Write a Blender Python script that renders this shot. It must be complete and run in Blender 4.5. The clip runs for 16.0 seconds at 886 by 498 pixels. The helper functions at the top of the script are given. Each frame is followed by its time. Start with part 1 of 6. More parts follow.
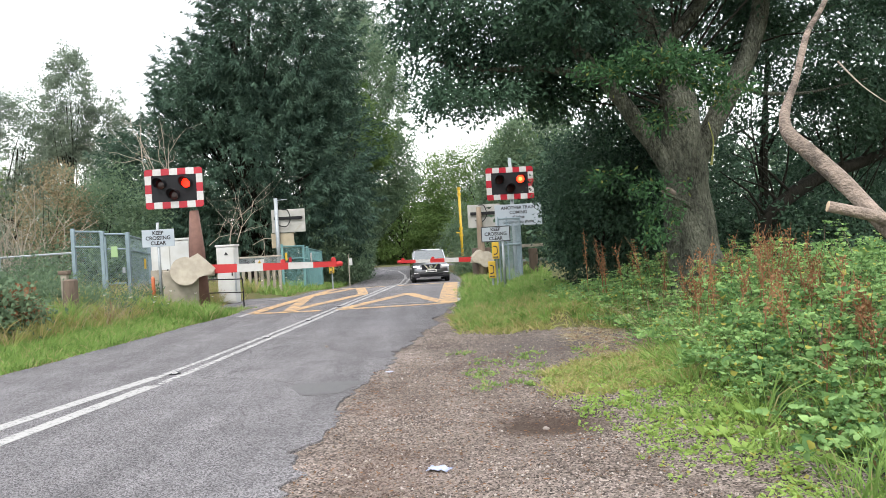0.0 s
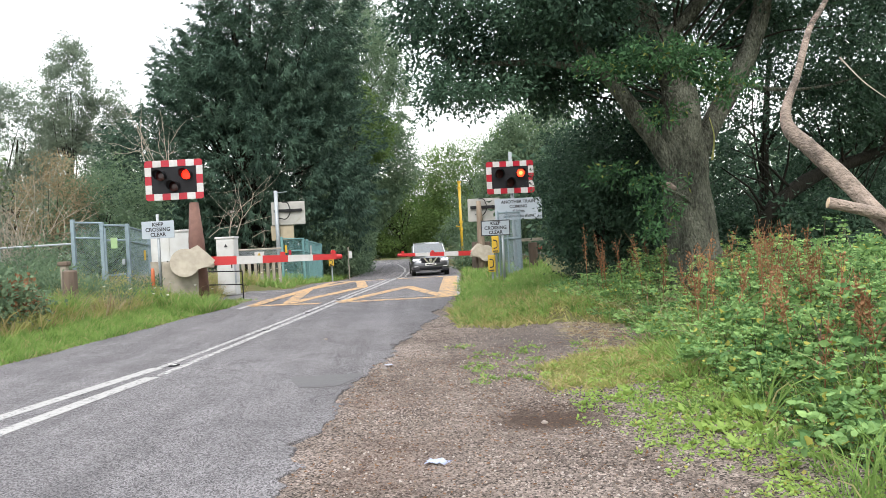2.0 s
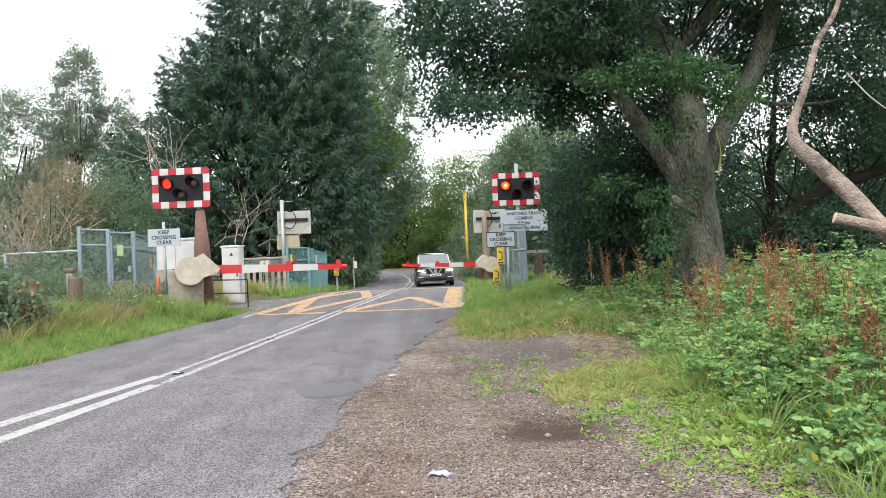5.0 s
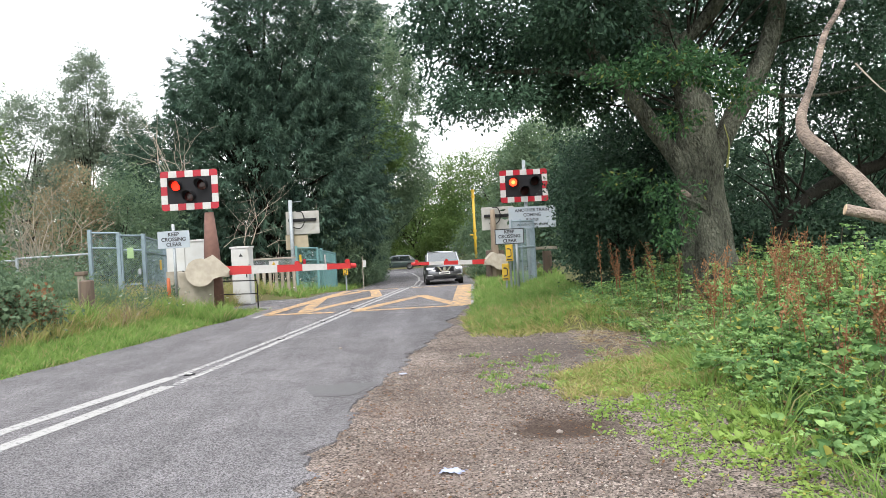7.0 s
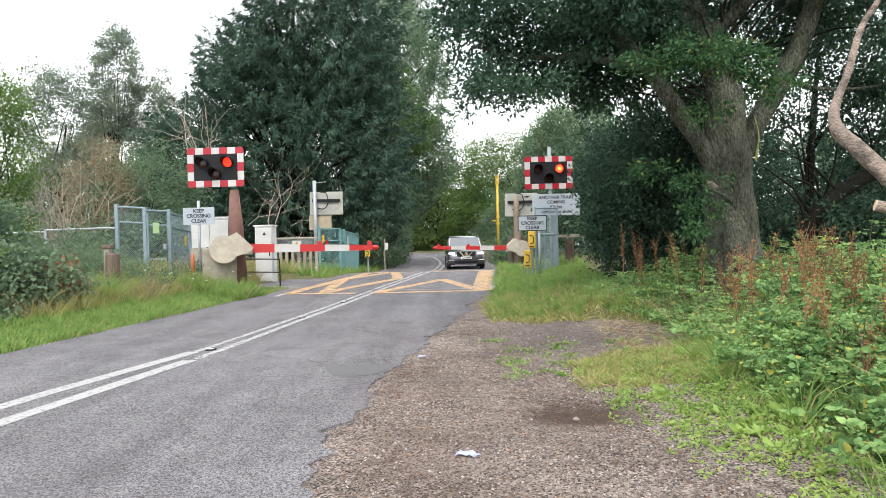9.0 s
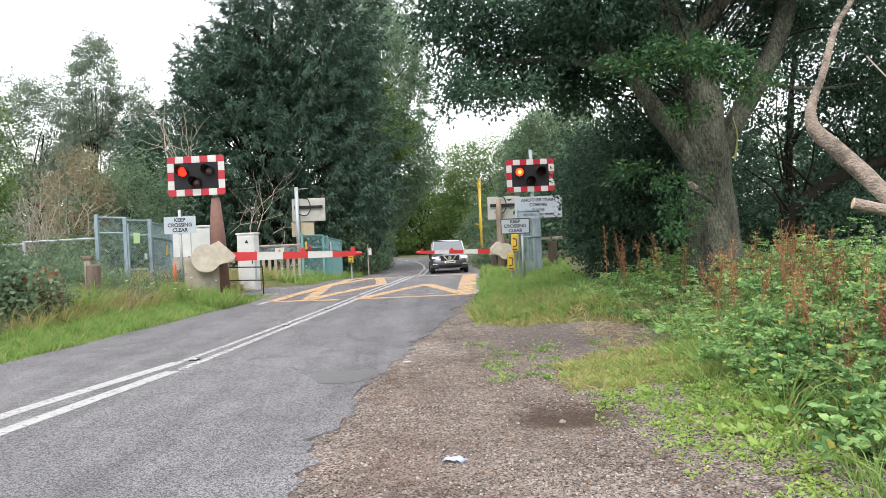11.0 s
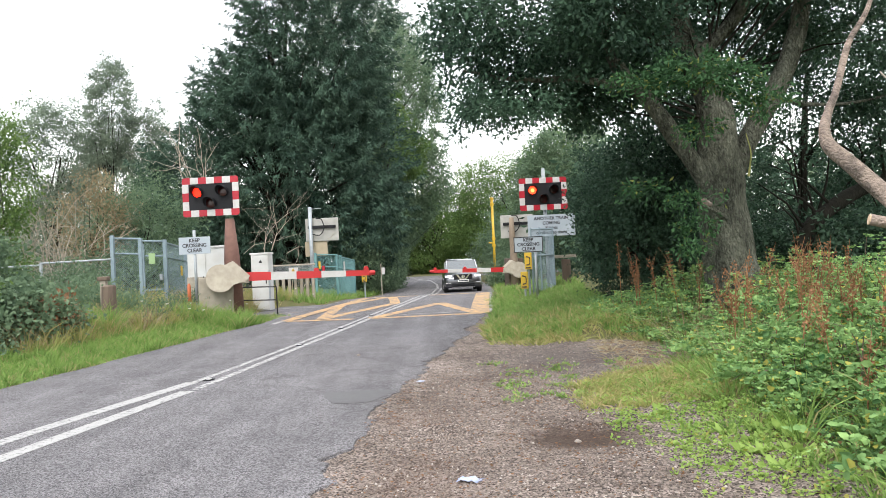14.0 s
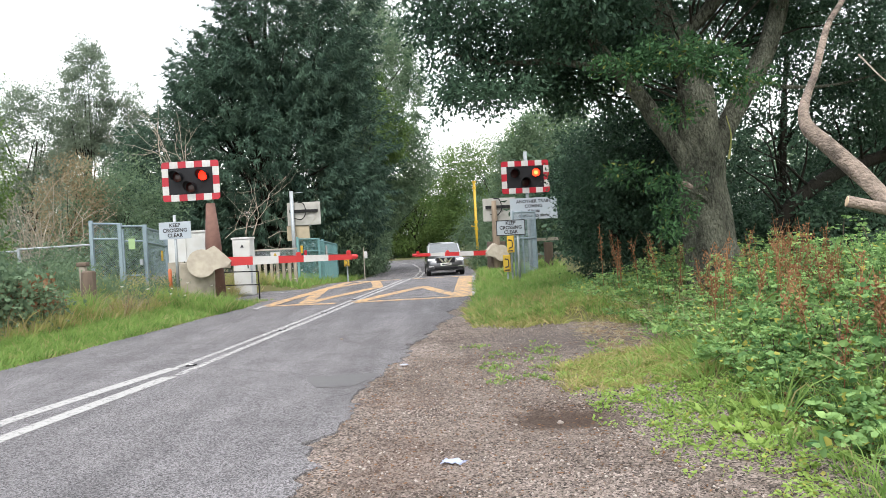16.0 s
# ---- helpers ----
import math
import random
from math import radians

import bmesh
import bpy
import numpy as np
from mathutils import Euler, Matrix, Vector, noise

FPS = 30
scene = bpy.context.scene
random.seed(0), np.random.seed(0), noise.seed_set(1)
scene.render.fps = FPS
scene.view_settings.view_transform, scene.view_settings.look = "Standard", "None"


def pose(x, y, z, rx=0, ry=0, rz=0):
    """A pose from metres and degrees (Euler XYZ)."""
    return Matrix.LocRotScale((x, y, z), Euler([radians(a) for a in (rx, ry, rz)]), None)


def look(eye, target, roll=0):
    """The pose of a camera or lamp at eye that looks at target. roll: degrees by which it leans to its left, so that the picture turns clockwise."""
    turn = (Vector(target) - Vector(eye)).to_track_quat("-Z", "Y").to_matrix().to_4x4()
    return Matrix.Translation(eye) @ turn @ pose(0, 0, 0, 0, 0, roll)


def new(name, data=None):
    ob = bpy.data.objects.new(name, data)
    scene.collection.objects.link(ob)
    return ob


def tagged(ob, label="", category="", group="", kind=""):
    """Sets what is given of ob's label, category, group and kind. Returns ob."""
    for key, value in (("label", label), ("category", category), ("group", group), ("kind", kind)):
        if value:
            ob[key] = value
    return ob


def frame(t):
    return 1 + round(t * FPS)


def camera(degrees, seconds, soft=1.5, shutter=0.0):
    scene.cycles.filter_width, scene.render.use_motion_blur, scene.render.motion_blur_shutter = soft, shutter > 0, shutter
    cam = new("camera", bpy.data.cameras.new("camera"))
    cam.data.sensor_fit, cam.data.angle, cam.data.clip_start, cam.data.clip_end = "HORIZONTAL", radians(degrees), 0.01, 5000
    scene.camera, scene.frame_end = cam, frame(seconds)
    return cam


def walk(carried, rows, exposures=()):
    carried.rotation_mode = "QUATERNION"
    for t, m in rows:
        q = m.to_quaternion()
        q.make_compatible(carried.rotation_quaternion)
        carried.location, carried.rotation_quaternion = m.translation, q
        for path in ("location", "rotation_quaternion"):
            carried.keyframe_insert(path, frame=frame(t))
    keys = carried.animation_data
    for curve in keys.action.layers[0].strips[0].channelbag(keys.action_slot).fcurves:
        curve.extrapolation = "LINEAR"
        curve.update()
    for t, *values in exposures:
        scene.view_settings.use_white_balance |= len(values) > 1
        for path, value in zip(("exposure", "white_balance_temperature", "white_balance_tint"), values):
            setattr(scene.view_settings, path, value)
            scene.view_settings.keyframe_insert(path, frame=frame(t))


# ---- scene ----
cam = camera(60.0, 16.0, soft=0.35)
PATH = [
    (0, pose(0.000, 0.000, 1.602, 89.782, 3.373, -1.124)),
    (0.5, pose(0.000, 0.000, 1.602, 89.390, 3.158, -1.219)),
    (1, pose(0.000, 0.000, 1.602, 88.906, 2.933, -1.361)),
    (1.5, pose(0.000, 0.000, 1.602, 88.926, 3.139, -1.463)),
    (2, pose(0.000, 0.000, 1.602, 89.301, 2.974, -1.138)),
    (2.5, pose(0.000, 0.000, 1.602, 89.804, 2.776, -0.467)),
    (3, pose(0.000, 0.000, 1.602, 90.490, 2.863, -0.022)),
    (3.5, pose(0.000, 0.000, 1.602, 90.338, 2.754, 0.155)),
    (4, pose(0.000, 0.000, 1.602, 90.293, 2.451, -0.052)),
    (4.5, pose(0.000, 0.000, 1.602, 90.231, 2.151, -0.445)),
    (4.7, pose(0.000, 0.000, 1.602, 90.200, 2.150, -0.650)),
    (6.8, pose(0.000, 0.000, 1.602, 89.710, 3.328, -0.250)),
    (7, pose(0.000, 0.000, 1.602, 90.008, 3.197, -0.102)),
    (7.5, pose(0.000, 0.000, 1.602, 90.054, 2.364, 0.169)),
    (8, pose(0.000, 0.000, 1.602, 90.354, 1.884, 0.591)),
    (8.5, pose(0.000, 0.000, 1.602, 90.156, 2.049, 1.143)),
    (9, pose(0.000, 0.000, 1.590, 88.942, 1.404, 1.566)),
    (9.5, pose(0.000, 0.000, 1.602, 88.821, 1.224, 1.269)),
    (9.7, pose(0.000, 0.000, 1.602, 89.338, 1.528, 1.038)),
    (11.8, pose(0.000, 0.000, 1.602, 89.140, 2.690, 0.430)),
    (12, pose(0.000, 0.000, 1.602, 89.230, 2.715, 0.645)),
    (12.5, pose(0.000, 0.000, 1.602, 89.891, 3.255, 0.658)),
    (13, pose(0.000, 0.000, 1.602, 90.778, 3.666, 1.026)),
    (13.5, pose(0.000, 0.000, 1.602, 91.154, 3.266, 1.588)),
    (14, pose(0.000, 0.000, 1.602, 90.650, 2.814, 1.294)),
    (14.5, pose(0.000, 0.000, 1.602, 90.040, 2.819, 0.914)),
    (15, pose(0.000, 0.000, 1.602, 89.761, 3.250, 0.634)),
    (15.5, pose(0.000, 0.000, 1.602, 89.380, 3.467, 0.138)),
    (16, pose(0.000, 0.000, 1.602, 89.356, 3.129, -0.008)),
]
walk(cam, PATH)

# ---- world, sun, exposure ----
scene.view_settings.exposure = 1.26
world = bpy.data.worlds.new("overcast_sky")
scene.world = world
world.use_nodes = True
wn, wl = world.node_tree.nodes, world.node_tree.links
wn.clear()
sky = wn.new("ShaderNodeTexSky")
sky.sky_type = "NISHITA"
sky.sun_disc = False
sky.sun_elevation, sky.sun_rotation = radians(55), radians(150)
sky.dust_density, sky.air_density = 4.0, 1.5
bg_sky = wn.new("ShaderNodeBackground")
bg_sky.inputs[1].default_value = 0.05
cloud_tex = wn.new("ShaderNodeTexNoise")
cloud_tex.inputs["Scale"].default_value = 2.2
cloud_tex.inputs["Detail"].default_value = 5
cloud_ramp = wn.new("ShaderNodeMapRange")
cloud_ramp.inputs[3].default_value, cloud_ramp.inputs[4].default_value = 0.82, 1.0
cloud_col = wn.new("ShaderNodeMix")
cloud_col.data_type = "RGBA"
cloud_col.inputs[6].default_value = (0.80, 0.86, 0.92, 1)
cloud_col.inputs[7].default_value = (1.0, 1.0, 1.0, 1)
bg_cloud = wn.new("ShaderNodeBackground")
bg_cloud.inputs[1].default_value = 0.78
both = wn.new("ShaderNodeAddShader")
wout = wn.new("ShaderNodeOutputWorld")
wl.new(sky.outputs[0], bg_sky.inputs[0])
wl.new(cloud_tex.outputs[0], cloud_ramp.inputs[0])
wl.new(cloud_ramp.outputs[0], cloud_col.inputs[0])
wl.new(cloud_col.outputs[2], bg_cloud.inputs[0])
wl.new(bg_sky.outputs[0], both.inputs[0])
wl.new(bg_cloud.outputs[0], both.inputs[1])
wl.new(both.outputs[0], wout.inputs[0])

sun_data = bpy.data.lights.new("sun", "SUN")
sun_data.energy, sun_data.angle, sun_data.color = 1.2, radians(25), (1.0, 0.96, 0.9)
sun = new("sun", sun_data)
sun.matrix_world = look((-12, -22, 40), (0, 12, 0))


# ---- materials ----
def material(name, c1, c2=None, rough=0.7, metal=0.0, scale=8.0, bump=0.0, bump_scale=60.0, spec=0.5, streak=None, kind="noise", coat=0.0):
    """Two colours mixed by noise at two scales, with fine relief."""
    m = bpy.data.materials.new(name)
    m.use_nodes = True
    n, l = m.node_tree.nodes, m.node_tree.links
    b = n["Principled BSDF"]
    b.inputs["Roughness"].default_value, b.inputs["Metallic"].default_value = rough, metal
    b.inputs["Specular IOR Level"].default_value = spec
    b.inputs["Coat Weight"].default_value = coat
    c2 = c2 or tuple(v * 0.8 for v in c1)
    geo = n.new("ShaderNodeNewGeometry")
    coord = geo.outputs["Position"]
    if streak:
        mp = n.new("ShaderNodeMapping")
        mp.inputs["Scale"].default_value = streak
        l.new(coord, mp.inputs[0])
        coord = mp.outputs[0]
    t1 = n.new("ShaderNodeTexNoise")
    t1.inputs["Scale"].default_value, t1.inputs["Detail"].default_value = scale, 6
    t2 = n.new("ShaderNodeTexNoise")
    t2.inputs["Scale"].default_value, t2.inputs["Detail"].default_value = scale * 0.13, 3
    l.new(coord, t1.inputs[0]), l.new(coord, t2.inputs[0])
    add = n.new("ShaderNodeMath")
    l.new(t1.outputs[0], add.inputs[0]), l.new(t2.outputs[0], add.inputs[1])
    rng = n.new("ShaderNodeMapRange")
    rng.inputs[1].default_value, rng.inputs[2].default_value = 0.7, 1.3
    l.new(add.outputs[0], rng.inputs[0])
    mix = n.new("ShaderNodeMix")
    mix.data_type = "RGBA"
    mix.inputs[6].default_value, mix.inputs[7].default_value = (*c1, 1), (*c2, 1)
    l.new(rng.outputs[0], mix.inputs[0])
    l.new(mix.outputs[2], b.inputs["Base Color"])
    if bump:
        bt = n.new("ShaderNodeTexVoronoi" if kind == "voronoi" else "ShaderNodeTexNoise")
        bt.inputs["Scale"].default_value = bump_scale
        bp = n.new("ShaderNodeBump")
        bp.inputs["Strength"].default_value, bp.inputs["Distance"].default_value = 1.0, bump
        l.new(coord, bt.inputs[0]), l.new(bt.outputs[0], bp.inputs["Height"]), l.new(bp.outputs[0], b.inputs["Normal"])
    return m


def leaf_material(name, dark, light, extra=None, share=0.3, see=0.35, drift=0.7):
    """Foliage: a colour of its own for each leaf, drifting over the crown, and partly translucent."""
    m = bpy.data.materials.new(name)
    m.use_nodes = True
    n, l = m.node_tree.nodes, m.node_tree.links
    b, out = n["Principled BSDF"], n["Material Output"]
    b.inputs["Roughness"].default_value, b.inputs["Specular IOR Level"].default_value = 0.6, 0.15
    geo = n.new("ShaderNodeNewGeometry")
    noi = n.new("ShaderNodeTexNoise")
    noi.inputs["Scale"].default_value = drift
    l.new(geo.outputs["Position"], noi.inputs[0])
    add = n.new("ShaderNodeMath")
    add.operation = "MULTIPLY_ADD"
    add.inputs[1].default_value, add.inputs[2].default_value = 1.4, -0.45
    l.new(noi.outputs[0], add.inputs[0])
    add2 = n.new("ShaderNodeMath")
    add2.operation = "MULTIPLY_ADD"
    add2.inputs[1].default_value = 0.5
    l.new(geo.outputs["Random Per Island"], add2.inputs[0]), l.new(add.outputs[0], add2.inputs[2])
    add2.use_clamp = True
    mix = n.new("ShaderNodeMix")
    mix.data_type = "RGBA"
    mix.inputs[6].default_value, mix.inputs[7].default_value = (*dark, 1), (*light, 1)
    l.new(add2.outputs[0], mix.inputs[0])
    col = mix.outputs[2]
    if extra:
        gt = n.new("ShaderNodeMath")
        gt.operation = "GREATER_THAN"
        gt.inputs[1].default_value = 1 - share
        l.new(geo.outputs["Random Per Island"], gt.inputs[0])
        mx = n.new("ShaderNodeMix")
        mx.data_type = "RGBA"
        mx.inputs[7].default_value = (*extra, 1)
        l.new(gt.outputs[0], mx.inputs[0]), l.new(col, mx.inputs[6])
        col = mx.outputs[2]
    l.new(col, b.inputs["Base Color"])
    tr = n.new("ShaderNodeBsdfTranslucent")
    l.new(col, tr.inputs[0])
    ms = n.new("ShaderNodeMixShader")
    ms.inputs[0].default_value = see
    l.new(b.outputs[0], ms.inputs[1]), l.new(tr.outputs[0], ms.inputs[2]), l.new(ms.outputs[0], out.inputs[0])
    return m


def glow(name, colour, strength):
    m = bpy.data.materials.new(name)
    m.use_nodes = True
    b = m.node_tree.nodes["Principled BSDF"]
    b.inputs["Base Color"].default_value = (*colour, 1)
    b.inputs["Emission Color"].default_value = (*colour, 1)
    b.inputs["Emission Strength"].default_value = strength
    return m


def gravel_material():
    """Loose pinkish grey gravel with a darker patch and an earthy hollow."""
    m = material("gravel", (0.195, 0.165, 0.148), (0.08, 0.063, 0.053), rough=0.95, scale=6, spec=0.2)
    n, l = m.node_tree.nodes, m.node_tree.links
    b = n["Principled BSDF"]
    base = b.inputs["Base Color"].links[0].from_socket
    geo = n.new("ShaderNodeNewGeometry")
    vor = n.new("ShaderNodeTexVoronoi")
    vor.inputs["Scale"].default_value = 62
    l.new(geo.outputs["Position"], vor.inputs[0])
    spk = n.new("ShaderNodeMix")
    spk.data_type, spk.blend_type = "RGBA", "MULTIPLY"
    spk.inputs[0].default_value = 1
    bw = n.new("ShaderNodeRGBToBW")
    l.new(vor.outputs["Color"], bw.inputs[0])
    mr = n.new("ShaderNodeMapRange")
    mr.inputs[1].default_value, mr.inputs[2].default_value = 0.2, 0.85
    mr.inputs[3].default_value, mr.inputs[4].default_value = 0.3, 2.3
    l.new(bw.outputs[0], mr.inputs[0])
    l.new(base, spk.inputs[6]), l.new(mr.outputs[0], spk.inputs[7])
    col = spk.outputs[2]
    sep = n.new("ShaderNodeSeparateXYZ")
    l.new(geo.outputs["Position"], sep.inputs[0])
    for cx, cy, rx, ry, tint, most in ((0.95, 6.75, 0.62, 0.6, (0.052, 0.034, 0.026), 0.85), (1.7, 11.3, 1.7, 1.9, (0.075, 0.068, 0.068), 0.6), (-0.4, 5.6, 0.5, 0.9, (0.09, 0.05, 0.035), 0.35), (-0.5, 7.7, 0.45, 0.5, (0.1, 0.055, 0.04), 0.3)):
        dist = n.new("ShaderNodeVectorMath")
        dist.operation = "DISTANCE"
        sc = n.new("ShaderNodeMapping")
        sc.vector_type = "POINT"
        sc.inputs["Scale"].default_value = (1 / rx, 1 / ry, 0)
        sc.inputs["Location"].default_value = (-cx / rx, -cy / ry, 0)
        l.new(geo.outputs["Position"], sc.inputs[0])
        l.new(sc.outputs[0], dist.inputs[0])
        dist.inputs[1].default_value = (0, 0, 0)
        nn = n.new("ShaderNodeTexNoise")
        nn.inputs["Scale"].default_value = 5
        l.new(geo.outputs["Position"], nn.inputs[0])
        ad = n.new("ShaderNodeMath")
        l.new(dist.outputs["Value"], ad.inputs[0]), l.new(nn.outputs[0], ad.inputs[1])
        rg = n.new("ShaderNodeMapRange")
        rg.inputs[1].default_value, rg.inputs[2].default_value = 1.65, 0.9
        rg.inputs[3].default_value, rg.inputs[4].default_value = 0, most
        l.new(ad.outputs[0], rg.inputs[0])
        mx = n.new("ShaderNodeMix")
        mx.data_type = "RGBA"
        mx.inputs[7].default_value = (*tint, 1)
        l.new(rg.outputs[0], mx.inputs[0]), l.new(col, mx.inputs[6])
        col = mx.outputs[2]
    l.new(col, b.inputs["Base Color"])
    bp = n.new("ShaderNodeBump")
    bp.inputs["Strength"].default_value, bp.inputs["Distance"].default_value = 1, 0.02
    l.new(vor.outputs["Distance"], bp.inputs["Height"])
    bp.invert = True
    l.new(bp.outputs[0], b.inputs["Normal"])
    return m


def asphalt_material():
    """Worn grey road with fine chippings, stained and patched."""
    m = material("asphalt", (0.146, 0.141, 0.149), (0.094, 0.091, 0.097), rough=0.9, scale=1.6, spec=0.25)
    n, l = m.node_tree.nodes, m.node_tree.links
    b = n["Principled BSDF"]
    base = b.inputs["Base Color"].links[0].from_socket
    geo = n.new("ShaderNodeNewGeometry")
    fine = n.new("ShaderNodeTexVoronoi")
    fine.inputs["Scale"].default_value = 90
    l.new(geo.outputs["Position"], fine.inputs[0])
    bw = n.new("ShaderNodeRGBToBW")
    l.new(fine.outputs["Color"], bw.inputs[0])
    mr = n.new("ShaderNodeMapRange")
    mr.inputs[1].default_value, mr.inputs[2].default_value = 0.2, 0.8
    mr.inputs[3].default_value, mr.inputs[4].default_value = 0.4, 1.7
    l.new(bw.outputs[0], mr.inputs[0])
    mul = n.new("ShaderNodeMix")
    mul.data_type, mul.blend_type = "RGBA", "MULTIPLY"
    mul.inputs[0].default_value = 1
    l.new(base, mul.inputs[6]), l.new(mr.outputs[0], mul.inputs[7])
    mp = n.new("ShaderNodeMapping")
    mp.inputs["Rotation"].default_value, mp.inputs["Scale"].default_value = (0, 0, 0.17), (1.6, 0.1, 1)
    l.new(geo.outputs["Position"], mp.inputs[0])
    lane = n.new("ShaderNodeTexNoise")
    lane.inputs["Scale"].default_value, lane.inputs["Detail"].default_value = 1.3, 5
    l.new(mp.outputs[0], lane.inputs[0])
    lr = n.new("ShaderNodeMapRange")
    lr.inputs[1].default_value, lr.inputs[2].default_value, lr.inputs[3].default_value, lr.inputs[4].default_value = 0.3, 0.7, 0.8, 1.16
    l.new(lane.outputs[0], lr.inputs[0])
    mul2 = n.new("ShaderNodeMix")
    mul2.data_type, mul2.blend_type = "RGBA", "MULTIPLY"
    mul2.inputs[0].default_value = 1
    l.new(mul.outputs[2], mul2.inputs[6]), l.new(lr.outputs[0], mul2.inputs[7])
    warp = n.new("ShaderNodeTexNoise")
    warp.inputs["Scale"].default_value, warp.inputs["Detail"].default_value = 1.7, 6
    l.new(geo.outputs["Position"], warp.inputs[0])
    bent = n.new("ShaderNodeVectorMath")
    bent.operation = "MULTIPLY_ADD"
    bent.inputs[1].default_value = (0.9, 0.9, 0)
    l.new(warp.outputs["Color"], bent.inputs[0]), l.new(geo.outputs["Position"], bent.inputs[2])
    seam = n.new("ShaderNodeTexVoronoi")
    seam.feature = "DISTANCE_TO_EDGE"
    seam.inputs["Scale"].default_value = 0.34
    l.new(bent.outputs[0], seam.inputs[0])
    sr = n.new("ShaderNodeMapRange")
    sr.inputs[1].default_value, sr.inputs[2].default_value, sr.inputs[3].default_value, sr.inputs[4].default_value = 0.0, 0.007, 0.72, 1.0
    l.new(seam.outputs["Distance"], sr.inputs[0])
    mul3 = n.new("ShaderNodeMix")
    mul3.data_type, mul3.blend_type = "RGBA", "MULTIPLY"
    mul3.inputs[0].default_value = 1
    l.new(mul2.outputs[2], mul3.inputs[6]), l.new(sr.outputs[0], mul3.inputs[7])
    l.new(mul3.outputs[2], b.inputs["Base Color"])
    bp = n.new("ShaderNodeBump")
    bp.inputs["Strength"].default_value, bp.inputs["Distance"].default_value = 0.9, 0.008
    l.new(fine.outputs["Distance"], bp.inputs["Height"]), l.new(bp.outputs[0], b.inputs["Normal"])
    return m


def worn_paint(name, colour, under=(0.1, 0.1, 0.105), amount=0.5, scale=14):
    """Road paint, worn through to the asphalt in spots."""
    m = bpy.data.materials.new(name)
    m.use_nodes = True
    n, l = m.node_tree.nodes, m.node_tree.links
    b = n["Principled BSDF"]
    b.inputs["Roughness"].default_value = 0.8
    geo = n.new("ShaderNodeNewGeometry")
    t = n.new("ShaderNodeTexNoise")
    t.inputs["Scale"].default_value, t.inputs["Detail"].default_value, t.inputs["Roughness"].default_value = scale, 8, 0.75
    l.new(geo.outputs["Position"], t.inputs[0])
    r = n.new("ShaderNodeMapRange")
    r.inputs[1].default_value, r.inputs[2].default_value = amount, amount + 0.1
    l.new(t.outputs[0], r.inputs[0])
    mx = n.new("ShaderNodeMix")
    mx.data_type = "RGBA"
    mx.inputs[6].default_value, mx.inputs[7].default_value = (*colour, 1), (*under, 1)
    l.new(r.outputs[0], mx.inputs[0]), l.new(mx.outputs[2], b.inputs["Base Color"])
    return m


def glass_material():
    m = bpy.data.materials.new("car_glass")
    m.use_nodes = True
    b = m.node_tree.nodes["Principled BSDF"]
    b.inputs["Base Color"].default_value = (0.03, 0.04, 0.042, 1)
    b.inputs["Roughness"].default_value = 0.03
    b.inputs["IOR"].default_value = 1.9
    b.inputs["Specular IOR Level"].default_value = 0.8
    return m


M_ASPHALT, M_GRAVEL = asphalt_material(), gravel_material()
M_SOIL = material("grassy_soil", (0.08, 0.095, 0.035), (0.13, 0.11, 0.065), rough=1, scale=3, bump=0.03, bump_scale=25, spec=0.1)
M_LINE = worn_paint("white_road_paint", (0.30, 0.30, 0.296), amount=0.52, scale=20)
M_LINE_WORN = worn_paint("worn_white_road_paint", (0.36, 0.36, 0.355), amount=0.46, scale=16)
M_HATCH = worn_paint("worn_yellow_road_paint", (0.47, 0.29, 0.125), under=(0.16, 0.135, 0.115), amount=0.46, scale=7)
M_PATCH = material("fresh_asphalt_patch", (0.095, 0.094, 0.098), (0.078, 0.077, 0.081), rough=0.85, scale=9, bump=0.004, bump_scale=140)
M_BARK = material("oak_bark", (0.13, 0.138, 0.108), (0.03, 0.032, 0.025), rough=0.95, scale=26, bump=0.1, bump_scale=30, streak=(1, 1, 0.42), spec=0.15)
# Shade beneath the crowns is put into this near-black bark colour.
M_BARK_SHADE = material("shade_darkened_bark", (0.03, 0.027, 0.022), (0.018, 0.018, 0.014), rough=0.95, scale=9, bump=0.03, bump_scale=20, streak=(1, 1, 0.3), spec=0.15)
M_DEADWOOD = material("weathered_dead_wood", (0.30, 0.24, 0.20), (0.06, 0.05, 0.043), rough=0.85, scale=10, bump=0.03, bump_scale=38, spec=0.25)
M_CUTWOOD = material("sawn_wood_end", (0.55, 0.43, 0.3), (0.42, 0.3, 0.2), rough=0.85, scale=20)
M_TWIG = material("dry_twigs", (0.42, 0.37, 0.31), (0.3, 0.26, 0.21), rough=0.9, scale=12)
M_YEW = leaf_material("yew_foliage", (0.020, 0.046, 0.037), (0.088, 0.150, 0.103), see=0.15)
M_OAK = leaf_material("oak_leaves", (0.015, 0.035, 0.026), (0.074, 0.138, 0.084), see=0.3)
M_OAKLIGHT = leaf_material("young_oak_leaves", (0.025, 0.07, 0.032), (0.085, 0.18, 0.075), extra=(0.17, 0.2, 0.06), share=0.06, see=0.4)
M_HEDGE = leaf_material("hedge_leaves", (0.013, 0.031, 0.023), (0.070, 0.127, 0.077), see=0.22)
M_ASH = leaf_material("ash_leaves", (0.06, 0.12, 0.035), (0.16, 0.24, 0.075), see=0.4)
# Distance haze is painted into these pale leaf colours.
M_ASHHAZE = leaf_material("haze_painted_ash_leaves", (0.13, 0.17, 0.135), (0.23, 0.285, 0.21), see=0.45)
